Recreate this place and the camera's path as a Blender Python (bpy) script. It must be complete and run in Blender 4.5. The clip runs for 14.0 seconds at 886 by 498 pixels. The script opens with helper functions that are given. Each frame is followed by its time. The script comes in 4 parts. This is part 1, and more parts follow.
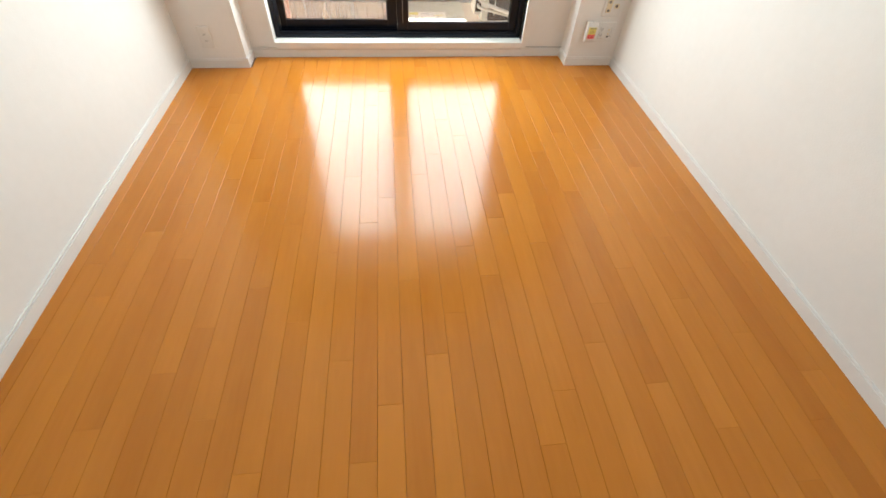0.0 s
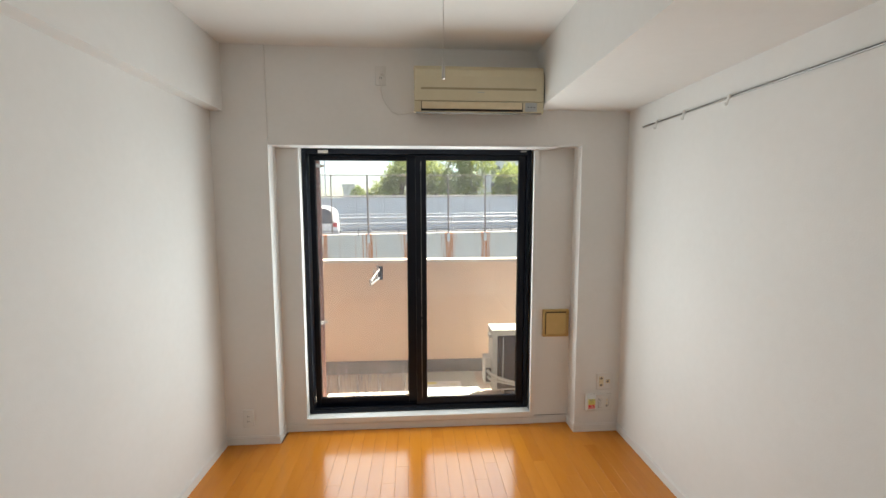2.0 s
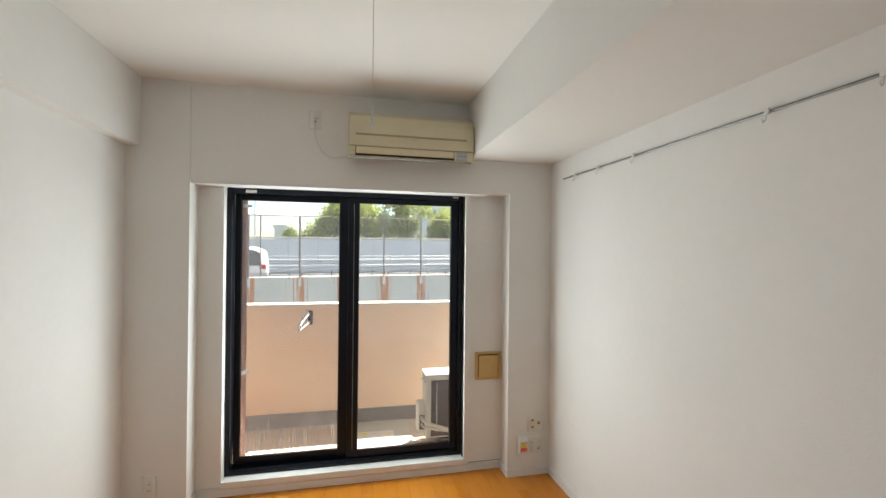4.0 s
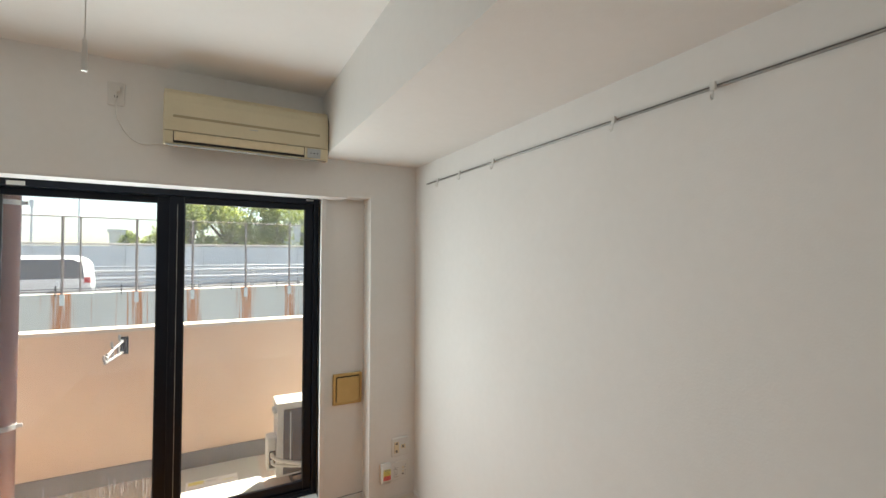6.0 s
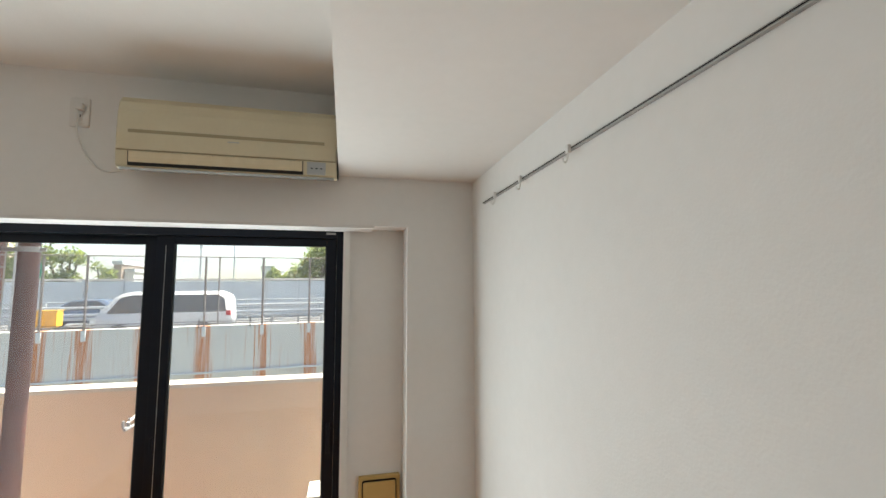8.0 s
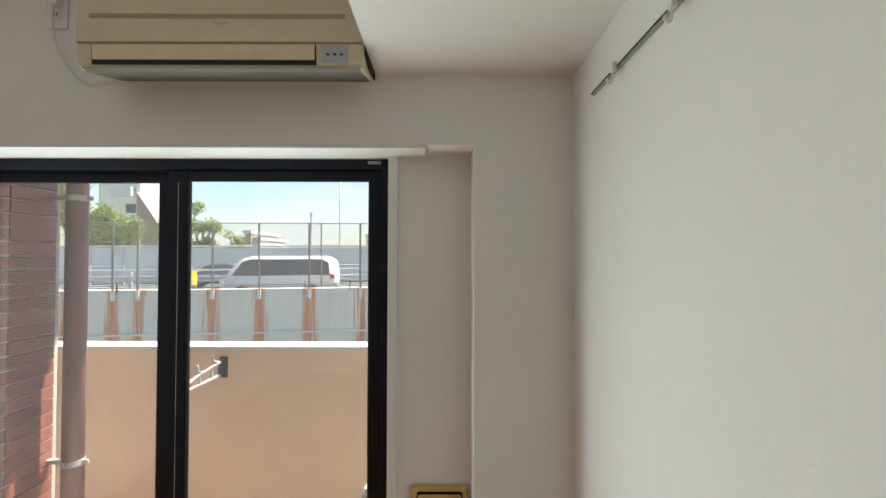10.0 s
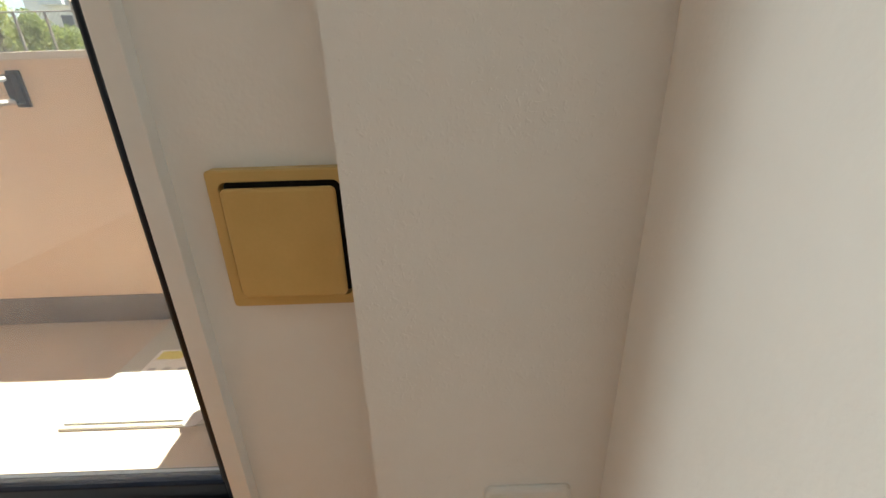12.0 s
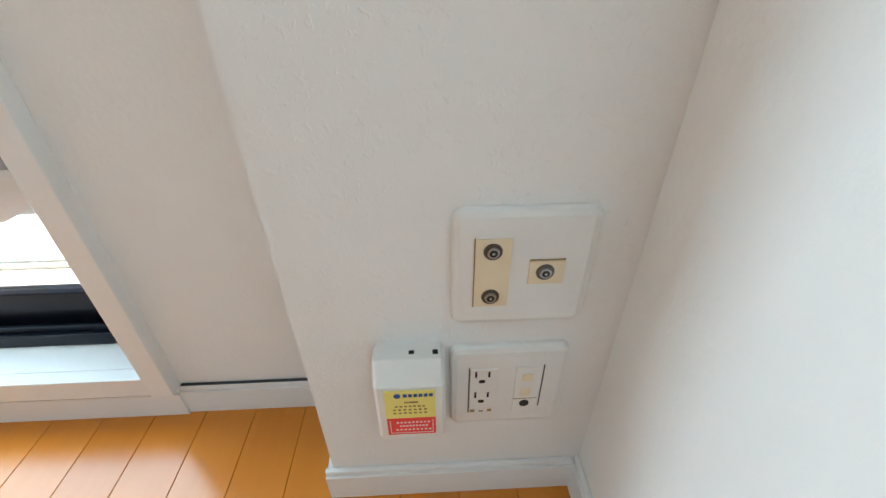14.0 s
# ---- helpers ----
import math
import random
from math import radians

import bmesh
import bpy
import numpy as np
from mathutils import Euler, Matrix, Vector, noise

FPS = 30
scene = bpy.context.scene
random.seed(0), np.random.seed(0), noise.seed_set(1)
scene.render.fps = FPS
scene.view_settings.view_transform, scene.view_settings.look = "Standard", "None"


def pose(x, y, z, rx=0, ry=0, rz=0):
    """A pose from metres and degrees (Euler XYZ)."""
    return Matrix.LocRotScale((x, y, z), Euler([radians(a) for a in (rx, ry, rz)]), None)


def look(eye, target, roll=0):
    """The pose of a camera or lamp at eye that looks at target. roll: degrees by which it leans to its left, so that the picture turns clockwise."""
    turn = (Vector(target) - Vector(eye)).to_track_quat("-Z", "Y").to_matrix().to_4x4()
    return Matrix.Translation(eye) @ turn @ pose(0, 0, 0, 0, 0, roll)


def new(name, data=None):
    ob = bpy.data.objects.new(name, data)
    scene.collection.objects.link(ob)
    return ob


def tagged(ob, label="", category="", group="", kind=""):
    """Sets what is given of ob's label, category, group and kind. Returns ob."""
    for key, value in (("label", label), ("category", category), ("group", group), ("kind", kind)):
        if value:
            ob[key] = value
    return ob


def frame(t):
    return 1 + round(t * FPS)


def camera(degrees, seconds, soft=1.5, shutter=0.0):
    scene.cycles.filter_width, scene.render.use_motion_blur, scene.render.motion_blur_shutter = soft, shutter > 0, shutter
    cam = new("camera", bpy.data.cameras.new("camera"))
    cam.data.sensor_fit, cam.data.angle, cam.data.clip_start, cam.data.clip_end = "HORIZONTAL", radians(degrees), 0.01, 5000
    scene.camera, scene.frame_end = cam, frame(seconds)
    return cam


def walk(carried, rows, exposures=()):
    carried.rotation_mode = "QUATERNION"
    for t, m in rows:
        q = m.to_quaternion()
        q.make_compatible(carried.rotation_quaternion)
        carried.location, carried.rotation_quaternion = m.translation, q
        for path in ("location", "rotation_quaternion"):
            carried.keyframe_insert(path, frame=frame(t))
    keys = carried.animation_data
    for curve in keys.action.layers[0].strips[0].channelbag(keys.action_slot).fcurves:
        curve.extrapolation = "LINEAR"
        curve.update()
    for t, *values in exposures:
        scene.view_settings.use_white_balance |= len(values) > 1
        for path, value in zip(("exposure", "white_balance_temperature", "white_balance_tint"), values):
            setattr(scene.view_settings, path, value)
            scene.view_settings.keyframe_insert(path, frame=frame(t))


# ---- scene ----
cam = camera(92.7, 14.0)
PATH = [
    (0, (-1.414, -2.619, 1.240), (-1.221, -1.311, -0.261), 3.6),
    (0.5, (-1.411, -2.627, 1.334), (-1.219, -1.015, 0.166), 1.9),
    (1, (-1.441, -2.647, 1.427), (-1.248, -0.810, 0.659), 1.0),
    (1.5, (-1.395, -2.695, 1.472), (-1.245, -0.740, 1.076), 0.1),
    (2, (-1.383, -2.705, 1.536), (-1.252, -0.719, 1.339), -0.1),
    (2.2, (-1.384, -2.714, 1.511), (-1.251, -0.723, 1.378), -0.1),
    (4.3, (-1.355, -2.719, 1.540), (-0.825, -0.791, 1.559), 0.5),
    (4.5, (-1.336, -2.717, 1.542), (-0.735, -0.809, 1.571), 0.4),
    (5, (-1.238, -2.709, 1.564), (-0.509, -0.846, 1.591), 0.5),
    (5.5, (-1.241, -2.658, 1.545), (-0.357, -0.864, 1.583), 0.3),
    (6, (-1.177, -2.522, 1.553), (-0.215, -0.770, 1.598), 0.2),
    (6.5, (-1.035, -2.375, 1.562), (-0.087, -0.616, 1.633), 0.5),
    (7, (-0.864, -2.225, 1.579), (0.024, -0.438, 1.707), 0.1),
    (7.5, (-0.695, -2.048, 1.612), (-0.004, -0.179, 1.775), 0.1),
    (8, (-0.575, -1.862, 1.652), (-0.124, 0.077, 1.840), -0.2),
    (8.2, (-0.560, -1.798, 1.643), (-0.175, 0.153, 1.855), -0.5),
    (10.3, (-0.375, -1.168, 1.554), (-0.385, 0.831, 1.487), 0.2),
    (10.5, (-0.356, -1.090, 1.509), (-0.333, 0.904, 1.352), 0.2),
    (10.8, (-0.310, -1.017, 1.438), (-0.303, 0.964, 1.168), 0.0),
    (11, (-0.305, -0.888, 1.393), (-0.299, 1.078, 1.026), -0.5),
    (11.3, (-0.291, -0.726, 1.300), (-0.278, 1.212, 0.807), 0.0),
    (11.5, (-0.266, -0.618, 1.218), (-0.258, 1.294, 0.630), -1.0),
    (12, (-0.210, -0.405, 0.929), (-0.194, 1.443, 0.163), -1.7),
    (12.5, (-0.185, -0.314, 0.720), (-0.168, 1.456, -0.211), -1.5),
    (13, (-0.179, -0.279, 0.605), (-0.136, 1.424, -0.443), -1.3),
    (13.5, (-0.176, -0.284, 0.566), (-0.113, 1.385, -0.535), -0.7),
    (14, (-0.178, -0.284, 0.567), (-0.114, 1.369, -0.558), -0.7),
]
walk(cam, [(t, look(eye, target, roll)) for t, eye, target, roll in PATH], [(0, 2.9, 6800, 3), (0.5, 2.65, 6600, 2), (1.0, 2.35, 6700, 5), (2, 2.05, 6900, 6), (5, 2.1, 6900, 4), (8, 2.0, 6800, 4), (11, 1.72, 6850, 2), (12, 2.0, 7200, 3), (12.5, 2.4, 6500, -2), (13.0, 2.65, 5750, -6), (13.5, 2.85, 5600, -4), (14, 2.85, 5600, -4)])
WINDOW_POWER = 3.6
PULL_X, PULL_Y, PULL_Z = -1.3235, -1.826, 1.793

# ---- world, sun, large lights ----
SUN_TO = Vector((1.20, 1.0, 2.70)).normalized()
SUN_EL, SUN_AZ = math.asin(SUN_TO.z), math.atan2(SUN_TO.x, SUN_TO.y)
world = bpy.data.worlds.new("sky")
scene.world = world
world.use_nodes = True
wn, wl = world.node_tree.nodes, world.node_tree.links
sky = wn.new("ShaderNodeTexSky")
sky.sky_type, sky.sun_disc = "NISHITA", False
sky.sun_elevation, sky.sun_rotation = SUN_EL, SUN_AZ
wco = wn.new("ShaderNodeTexCoord")
wmap = wn.new("ShaderNodeMapping")
wmap.inputs["Scale"].default_value = (1.2, 1.2, 5.0)
wcl = wn.new("ShaderNodeTexNoise")
wcl.inputs["Scale"].default_value, wcl.inputs["Detail"].default_value = 2.2, 7
wramp = wn.new("ShaderNodeValToRGB")
wramp.color_ramp.elements[0].position, wramp.color_ramp.elements[1].position = 0.47, 0.68
wmix = wn.new("ShaderNodeMixRGB")
wmix.inputs["Color2"].default_value = (4.6, 4.8, 5.0, 1)
wl.new(wco.outputs["Generated"], wmap.inputs["Vector"])
wl.new(wmap.outputs["Vector"], wcl.inputs["Vector"])
wl.new(wcl.outputs["Fac"], wramp.inputs["Fac"])
wsep = wn.new("ShaderNodeSeparateXYZ")
wlow = wn.new("ShaderNodeMapRange")
wlow.inputs["From Min"].default_value, wlow.inputs["From Max"].default_value = 0.34, 0.12
wfac = wn.new("ShaderNodeMath")
wfac.operation = "MULTIPLY"
wl.new(wco.outputs["Generated"], wsep.inputs[0])
wl.new(wsep.outputs["Z"], wlow.inputs["Value"])
wl.new(wramp.outputs["Color"], wfac.inputs[0])
wl.new(wlow.outputs["Result"], wfac.inputs[1])
wl.new(wfac.outputs[0], wmix.inputs["Fac"])
wl.new(sky.outputs["Color"], wmix.inputs["Color1"])
wl.new(wmix.outputs["Color"], wn["Background"].inputs["Color"])
wn["Background"].inputs["Strength"].default_value = 0.075

sun = new("sun", bpy.data.lights.new("sun", "SUN"))
sun.data.energy, sun.data.angle, sun.data.color = 5.0, radians(0.53), (1.0, 0.95, 0.88)
sun.matrix_world = look(SUN_TO * 20, (0, 0, 0))

# area lamps added at the two panes stand in for entering daylight
for lamp_name, lx, ly, sx in (("window_light_1", -0.995, 0.210, 0.64), ("window_light_2", -1.748, 0.250, 0.60)):
    lamp = new(lamp_name, bpy.data.lights.new(lamp_name, "AREA"))
    lamp.data.shape, lamp.data.size, lamp.data.size_y = "RECTANGLE", sx, 1.52
    lamp.data.energy, lamp.data.color = WINDOW_POWER, (0.82, 0.92, 1.0)
    lamp.matrix_world = look((lx, ly, 1.020), (lx, -5, 1.020))


# ---- materials ----
def material(name, rough=0.6, metal=0.0, color=(0.8, 0.8, 0.8)):
    m = bpy.data.materials.new(name)
    m.use_nodes = True
    b = m.node_tree.nodes["Principled BSDF"]
    b.inputs["Roughness"].default_value, b.inputs["Metallic"].default_value = rough, metal
    b.inputs["Base Color"].default_value = (*color, 1)
    return m, m.node_tree.nodes, m.node_tree.links, b


def varied(name, c1, c2, scale=4.0, stretch=(1, 1, 1), rough=0.6, metal=0.0, bump=0.0, bscale=80.0, fine=0.25, rough_var=0.0, detail=6, coat=0.0, per_object=0.0):
    """Two-scale colour variation in metres, with fine relief."""
    m, n, l, b = material(name, rough, metal)
    co = n.new("ShaderNodeNewGeometry")
    mp = n.new("ShaderNodeMapping")
    mp.inputs["Scale"].default_value = stretch
    l.new(co.outputs["Position"], mp.inputs["Vector"])
    vec = mp.outputs["Vector"]
    if per_object:
        info = n.new("ShaderNodeObjectInfo")
        mul = n.new("ShaderNodeVectorMath")
        mul.operation = "SCALE"
        mul.inputs[0].default_value = (37.0, 11.0, 23.0)
        l.new(info.outputs["Random"], mul.inputs["Scale"])
        add = n.new("ShaderNodeVectorMath")
        l.new(vec, add.inputs[0])
        l.new(mul.outputs[0], add.inputs[1])
        vec = add.outputs[0]
    big = n.new("ShaderNodeTexNoise")
    big.inputs["Scale"].default_value, big.inputs["Detail"].default_value = scale, detail
    l.new(vec, big.inputs["Vector"])
    small = n.new("ShaderNodeTexNoise")
    small.inputs["Scale"].default_value, small.inputs["Detail"].default_value = scale * 14, 4
    l.new(vec, small.inputs["Vector"])
    mixv = n.new("ShaderNodeMix")
    mixv.inputs["Factor"].default_value = fine
    l.new(big.outputs["Fac"], mixv.inputs["A"])
    l.new(small.outputs["Fac"], mixv.inputs["B"])
    val = mixv.outputs["Result"]
    if per_object:
        am = n.new("ShaderNodeMath")
        am.operation = "MULTIPLY_ADD"
        l.new(info.outputs["Random"], am.inputs[0])
        am.inputs[1].default_value = per_object
        l.new(val, am.inputs[2])
        sb = n.new("ShaderNodeMath")
        sb.operation = "SUBTRACT"
        l.new(am.outputs[0], sb.inputs[0])
        sb.inputs[1].default_value = per_object / 2
        val = sb.outputs[0]
    ramp = n.new("ShaderNodeValToRGB")
    ramp.color_ramp.elements[0].position, ramp.color_ramp.elements[1].position = 0.3, 0.7
    ramp.color_ramp.elements[0].color, ramp.color_ramp.elements[1].color = (*c1, 1), (*c2, 1)
    l.new(val, ramp.inputs["Fac"])
    l.new(ramp.outputs["Color"], b.inputs["Base Color"])
    if rough_var:
        rm = n.new("ShaderNodeMapRange")
        rm.inputs["To Min"].default_value, rm.inputs["To Max"].default_value = rough - rough_var, rough + rough_var
        l.new(small.outputs["Fac"], rm.inputs["Value"])
        l.new(rm.outputs["Result"], b.inputs["Roughness"])
    if bump:
        bn = n.new("ShaderNodeTexNoise")
        bn.inputs["Scale"].default_value, bn.inputs["Detail"].default_value = bscale, 5
        l.new(co.outputs["Position"], bn.inputs["Vector"])
        bp = n.new("ShaderNodeBump")
        bp.inputs["Strength"].default_value, bp.inputs["Distance"].default_value = 1.0, bump
        l.new(bn.outputs["Fac"], bp.inputs["Height"])
        l.new(bp.outputs["Normal"], b.inputs["Normal"])
    if coat:
        b.inputs["Coat Weight"].default_value, b.inputs["Coat Roughness"].default_value = coat, 0.12
    return m


M_WALL = varied("wallpaper", (0.79, 0.78, 0.755), (0.84, 0.83, 0.81), 2.0, rough=0.75, bump=0.0005, bscale=150, fine=0.3)
M_STUCCO = varied("embossed_wallpaper", (0.79, 0.78, 0.755), (0.84, 0.83, 0.81), 2.0, rough=0.75, bump=0.0006, bscale=90, fine=0.3)
M_STUCCO.node_tree.nodes["Principled BSDF"].inputs["Specular IOR Level"].default_value = 0.3
for mt in (M_STUCCO,):
    un, ul = mt.node_tree.nodes, mt.node_tree.links
    ugeo = un.new("ShaderNodeNewGeometry")
    flecks = un.new("ShaderNodeTexNoise")
    flecks.inputs["Scale"].default_value, flecks.inputs["Detail"].default_value, flecks.inputs["Distortion"].default_value = 170, 2, 0.6
    where = un.new("ShaderNodeTexNoise")
    where.inputs["Scale"].default_value = 22
    both = un.new("ShaderNodeMath")
    both.operation = "MULTIPLY_ADD"
    both.inputs[1].default_value = 0.35
    cut = un.new("ShaderNodeMapRange")
    cut.inputs["From Min"].default_value, cut.inputs["From Max"].default_value = 0.74, 0.88
    ubump = un.new("ShaderNodeBump")
    ubump.inputs["Distance"].default_value = 0.0003
    ul.new(ugeo.outputs["Position"], flecks.inputs["Vector"])
    ul.new(ugeo.outputs["Position"], where.inputs["Vector"])
    ul.new(where.outputs["Fac"], both.inputs[0])
    ul.new(flecks.outputs["Fac"], both.inputs[2])
    ul.new(both.outputs[0], cut.inputs["Value"])
    ul.new(cut.outputs["Result"], ubump.inputs["Height"])
    ul.new(un["Bump"].outputs["Normal"], ubump.inputs["Normal"])
    ul.new(ubump.outputs["Normal"], un["Principled BSDF"].inputs["Normal"])
M_CEIL = varied("ceiling_paper", (0.84, 0.83, 0.81), (0.88, 0.87, 0.85), 2.0, rough=0.85, bump=0.0008, bscale=140)
M_TRIM = varied("white_trim", (0.78, 0.77, 0.75), (0.83, 0.82, 0.80), 6.0, rough=0.35, rough_var=0.06)
M_PLANK = varied("floor_plank", (0.50, 0.165, 0.013), (0.61, 0.222, 0.023), 1.3, (4, 0.5, 4), rough=0.19, rough_var=0.03, bump=0.00010, bscale=30, fine=0.22, coat=0.22, per_object=0.22)
M_PLANK.node_tree.nodes["Principled BSDF"].inputs["Specular IOR Level"].default_value = 0.35
M_SUBFLOOR = varied("subfloor", (0.10, 0.04, 0.015), (0.14, 0.06, 0.02), 5)
M_SASH = varied("dark_aluminium", (0.0035, 0.006, 0.013), (0.007, 0.011, 0.022), 9, rough=0.34, metal=0.25, rough_var=0.06)
M_SASH.node_tree.nodes["Principled BSDF"].inputs["Specular IOR Level"].default_value = 0.35
M_GASKET, *_ = material("gasket", 0.6, 0, (0.03, 0.035, 0.04))
M_BEIGE = varied("aged_beige_plastic", (0.63, 0.56, 0.39), (0.69, 0.62, 0.44), 5, rough=0.35, rough_var=0.05)
# darker beige, so slot and seam carry their shade as colour
M_BEIGE_DARK = varied("shaded_beige_groove", (0.36, 0.30, 0.18), (0.40, 0.34, 0.21), 5, rough=0.5)
# darkened from the casing's beige: the underside's shade is in this colour
M_UNDER = varied("shaded_plastic", (0.13, 0.12, 0.10), (0.18, 0.165, 0.14), 8, rough=0.5)
M_BLACK, *_ = material("black_slot", 0.7, 0, (0.012, 0.012, 0.012))
M_VENT = varied("yellowed_plastic", (0.55, 0.37, 0.13), (0.62, 0.43, 0.17), 14, rough=0.42, rough_var=0.05)
M_PLATE = varied("plate_plastic", (0.74, 0.73, 0.70), (0.79, 0.78, 0.75), 20, rough=0.3, rough_var=0.05)
M_CREAM = varied("cream_module", (0.72, 0.62, 0.42), (0.78, 0.68, 0.48), 30, rough=0.35)
M_GREY_PLASTIC, *_ = material("grey_panel", 0.4, 0, (0.45, 0.47, 0.48))
M_METAL = varied("brushed_metal", (0.36, 0.35, 0.34), (0.46, 0.45, 0.43), 60, rough=0.35, metal=0.9, rough_var=0.1)
M_JACK = varied("dark_nickel", (0.07, 0.06, 0.055), (0.13, 0.12, 0.11), 80, rough=0.3, metal=0.8)
M_ALU = varied("cast_aluminium", (0.40, 0.40, 0.41), (0.52, 0.52, 0.53), 40, rough=0.42, metal=0.35, rough_var=0.1)
M_YELLOW, *_ = material("label_yellow", 0.5, 0, (0.80, 0.72, 0.22))
M_RED, *_ = material("label_red", 0.5, 0, (0.78, 0.06, 0.06))
M_BLUE, *_ = material("label_blue", 0.5, 0, (0.02, 0.08, 0.30))
M_LABELWHITE, *_ = material("label_white", 0.5, 0, (0.85, 0.85, 0.82))
M_INK, *_ = material("label_ink", 0.5, 0, (0.30, 0.20, 0.06))
M_PARAPET = varied("peach_render", (0.82, 0.57, 0.41), (0.88, 0.66, 0.49), 1.6, rough=0.9, bump=0.0015, bscale=160, fine=0.3)
M_COPING = varied("parapet_cap", (0.68, 0.58, 0.50), (0.78, 0.69, 0.62), 3, rough=0.8, bump=0.001, bscale=120)
M_SKIRT = varied("grey_waterproofing", (0.16, 0.16, 0.165), (0.24, 0.24, 0.25), 4, rough=0.8, bump=0.001, bscale=60)
M_BALC = varied("balcony_screed", (0.50, 0.43, 0.37), (0.61, 0.53, 0.46), 2.4, rough=0.85, bump=0.001, bscale=90)
M_HATCH = varied("hatch_cover", (0.46, 0.48, 0.45), (0.54, 0.56, 0.52), 5, rough=0.5, rough_var=0.1)
M_TILE = varied("red_brown_tile", (0.20, 0.062, 0.045), (0.29, 0.10, 0.07), 8, rough=0.45, rough_var=0.1, per_object=0.4)
M_JOINT = varied("tile_joint", (0.42, 0.38, 0.35), (0.5, 0.46, 0.42), 20, rough=0.9)
M_PIPE = varied("brown_pipe", (0.19, 0.085, 0.07), (0.25, 0.115, 0.095), 6, rough=0.55, rough_var=0.08)
M_PIPE_GREY = varied("grey_pipe", (0.07, 0.07, 0.075), (0.12, 0.12, 0.125), 6, rough=0.5)
M_UNIT = varied("ivory_painted_steel", (0.66, 0.64, 0.57), (0.73, 0.71, 0.64), 6, rough=0.4, rough_var=0.05)
M_FIN = varied("dark_fins", (0.04, 0.035, 0.03), (0.08, 0.07, 0.06), 20, rough=0.6, metal=0.4)
M_HOSE = varied("wrapped_hose", (0.66, 0.63, 0.55), (0.74, 0.71, 0.63), 30, rough=0.7, bump=0.001, bscale=200)
M_ASPHALT = varied("asphalt", (0.13, 0.13, 0.135), (0.20, 0.20, 0.20), 1.5, rough=0.9)
M_GROUND = varied("ground", (0.10, 0.11, 0.07), (0.22, 0.21, 0.17), 0.4, rough=0.95)
M_BARRIER = varied("barrier_panel", (0.58, 0.60, 0.61), (0.66, 0.68, 0.69), 0.5, rough=0.7)
M_GALV = varied("galvanised_steel", (0.50, 0.51, 0.52), (0.62, 0.63, 0.64), 3, rough=0.45, metal=0.5, rough_var=0.1)
M_FENCE = varied("weathered_fence_post", (0.22, 0.17, 0.15), (0.34, 0.28, 0.25), 12, rough=0.7, metal=0.2)
M_ORANGE = varied("yellow_box_paint", (0.80, 0.42, 0.02), (0.88, 0.50, 0.04), 3, rough=0.5)
M_BARK = varied("bark", (0.08, 0.055, 0.035), (0.15, 0.11, 0.08), 4, rough=0.9)
M_LEAF = varied("leaves", (0.19, 0.22, 0.07), (0.40, 0.42, 0.14), 0.9, rough=0.6)
M_LEAF2 = varied("leaves_dark", (0.08, 0.12, 0.05), (0.17, 0.22, 0.09), 0.9, rough=0.6)
for leaf_mat in (M_LEAF, M_LEAF2):
    tn, tl = leaf_mat.node_tree.nodes, leaf_mat.node_tree.links
    tr_ = tn.new("ShaderNodeBsdfTranslucent")
    tr_.inputs["Color"].default_value = (0.38, 0.44, 0.11, 1)
    mx_ = tn.new("ShaderNodeMixShader")
    mx_.inputs["Fac"].default_value = 0.45
    tl.new(tn["Principled BSDF"].outputs[0], mx_.inputs[1])
    tl.new(tr_.outputs[0], mx_.inputs[2])
    tl.new(mx_.outputs[0], tn["Material Output"].inputs["Surface"])
M_TOWER = varied("pale_tower_wall", (0.74, 0.71, 0.67), (0.82, 0.79, 0.75), 0.3, rough=0.85)
M_TOWER_DARK = varied("brown_roof", (0.32, 0.25, 0.20), (0.40, 0.32, 0.27), 0.3, rough=0.85)
M_WINDOW_DARK, *_ = material("dark_glazing", 0.15, 0, (0.10, 0.11, 0.13))
M_CAR_WHITE, *_ = material("white_car_paint", 0.25, 0, (0.75, 0.75, 0.75))
M_CAR_GREY, *_ = material("blue_grey_car_paint", 0.25, 0.3, (0.13, 0.17, 0.24))
M_RUBBER, *_ = material("tyre_rubber", 0.85, 0, (0.02, 0.02, 0.02))
M_LAMP_RED, *_ = material("tail_lamp", 0.3, 0, (0.5, 0.02, 0.03))
M_GREEN, *_ = material("green_road_sign", 0.5, 0, (0.02, 0.30, 0.16))
M_GLASS, gn, gl, gb = material("window_glass", 0.0, 0, (0.97, 0.985, 0.98))
gb.inputs["Transmission Weight"].default_value, gb.inputs["IOR"].default_value = 1.0, 1.45

# veiling glare over the view, put into the glass as a pale translucent mix
gveil = gn.new("ShaderNodeBsdfTranslucent")
gveil.inputs["Color"].default_value = (0.85, 0.90, 0.95, 1)
gdn = gn.new("ShaderNodeTexNoise")
gdn.inputs["Scale"].default_value = 5
gdr = gn.new("ShaderNodeMapRange")
gdr.inputs["To Min"].default_value, gdr.inputs["To Max"].default_value = 0.05, 0.09
gdg = gn.new("ShaderNodeNewGeometry")
gdm = gn.new("ShaderNodeMixShader")
gl.new(gdg.outputs["Position"], gdn.inputs["Vector"])
gl.new(gdn.outputs["Fac"], gdr.inputs["Value"])
gl.new(gdr.outputs["Result"], gdm.inputs["Fac"])
gl.new(gb.outputs[0], gdm.inputs[1])
gl.new(gveil.outputs[0], gdm.inputs[2])
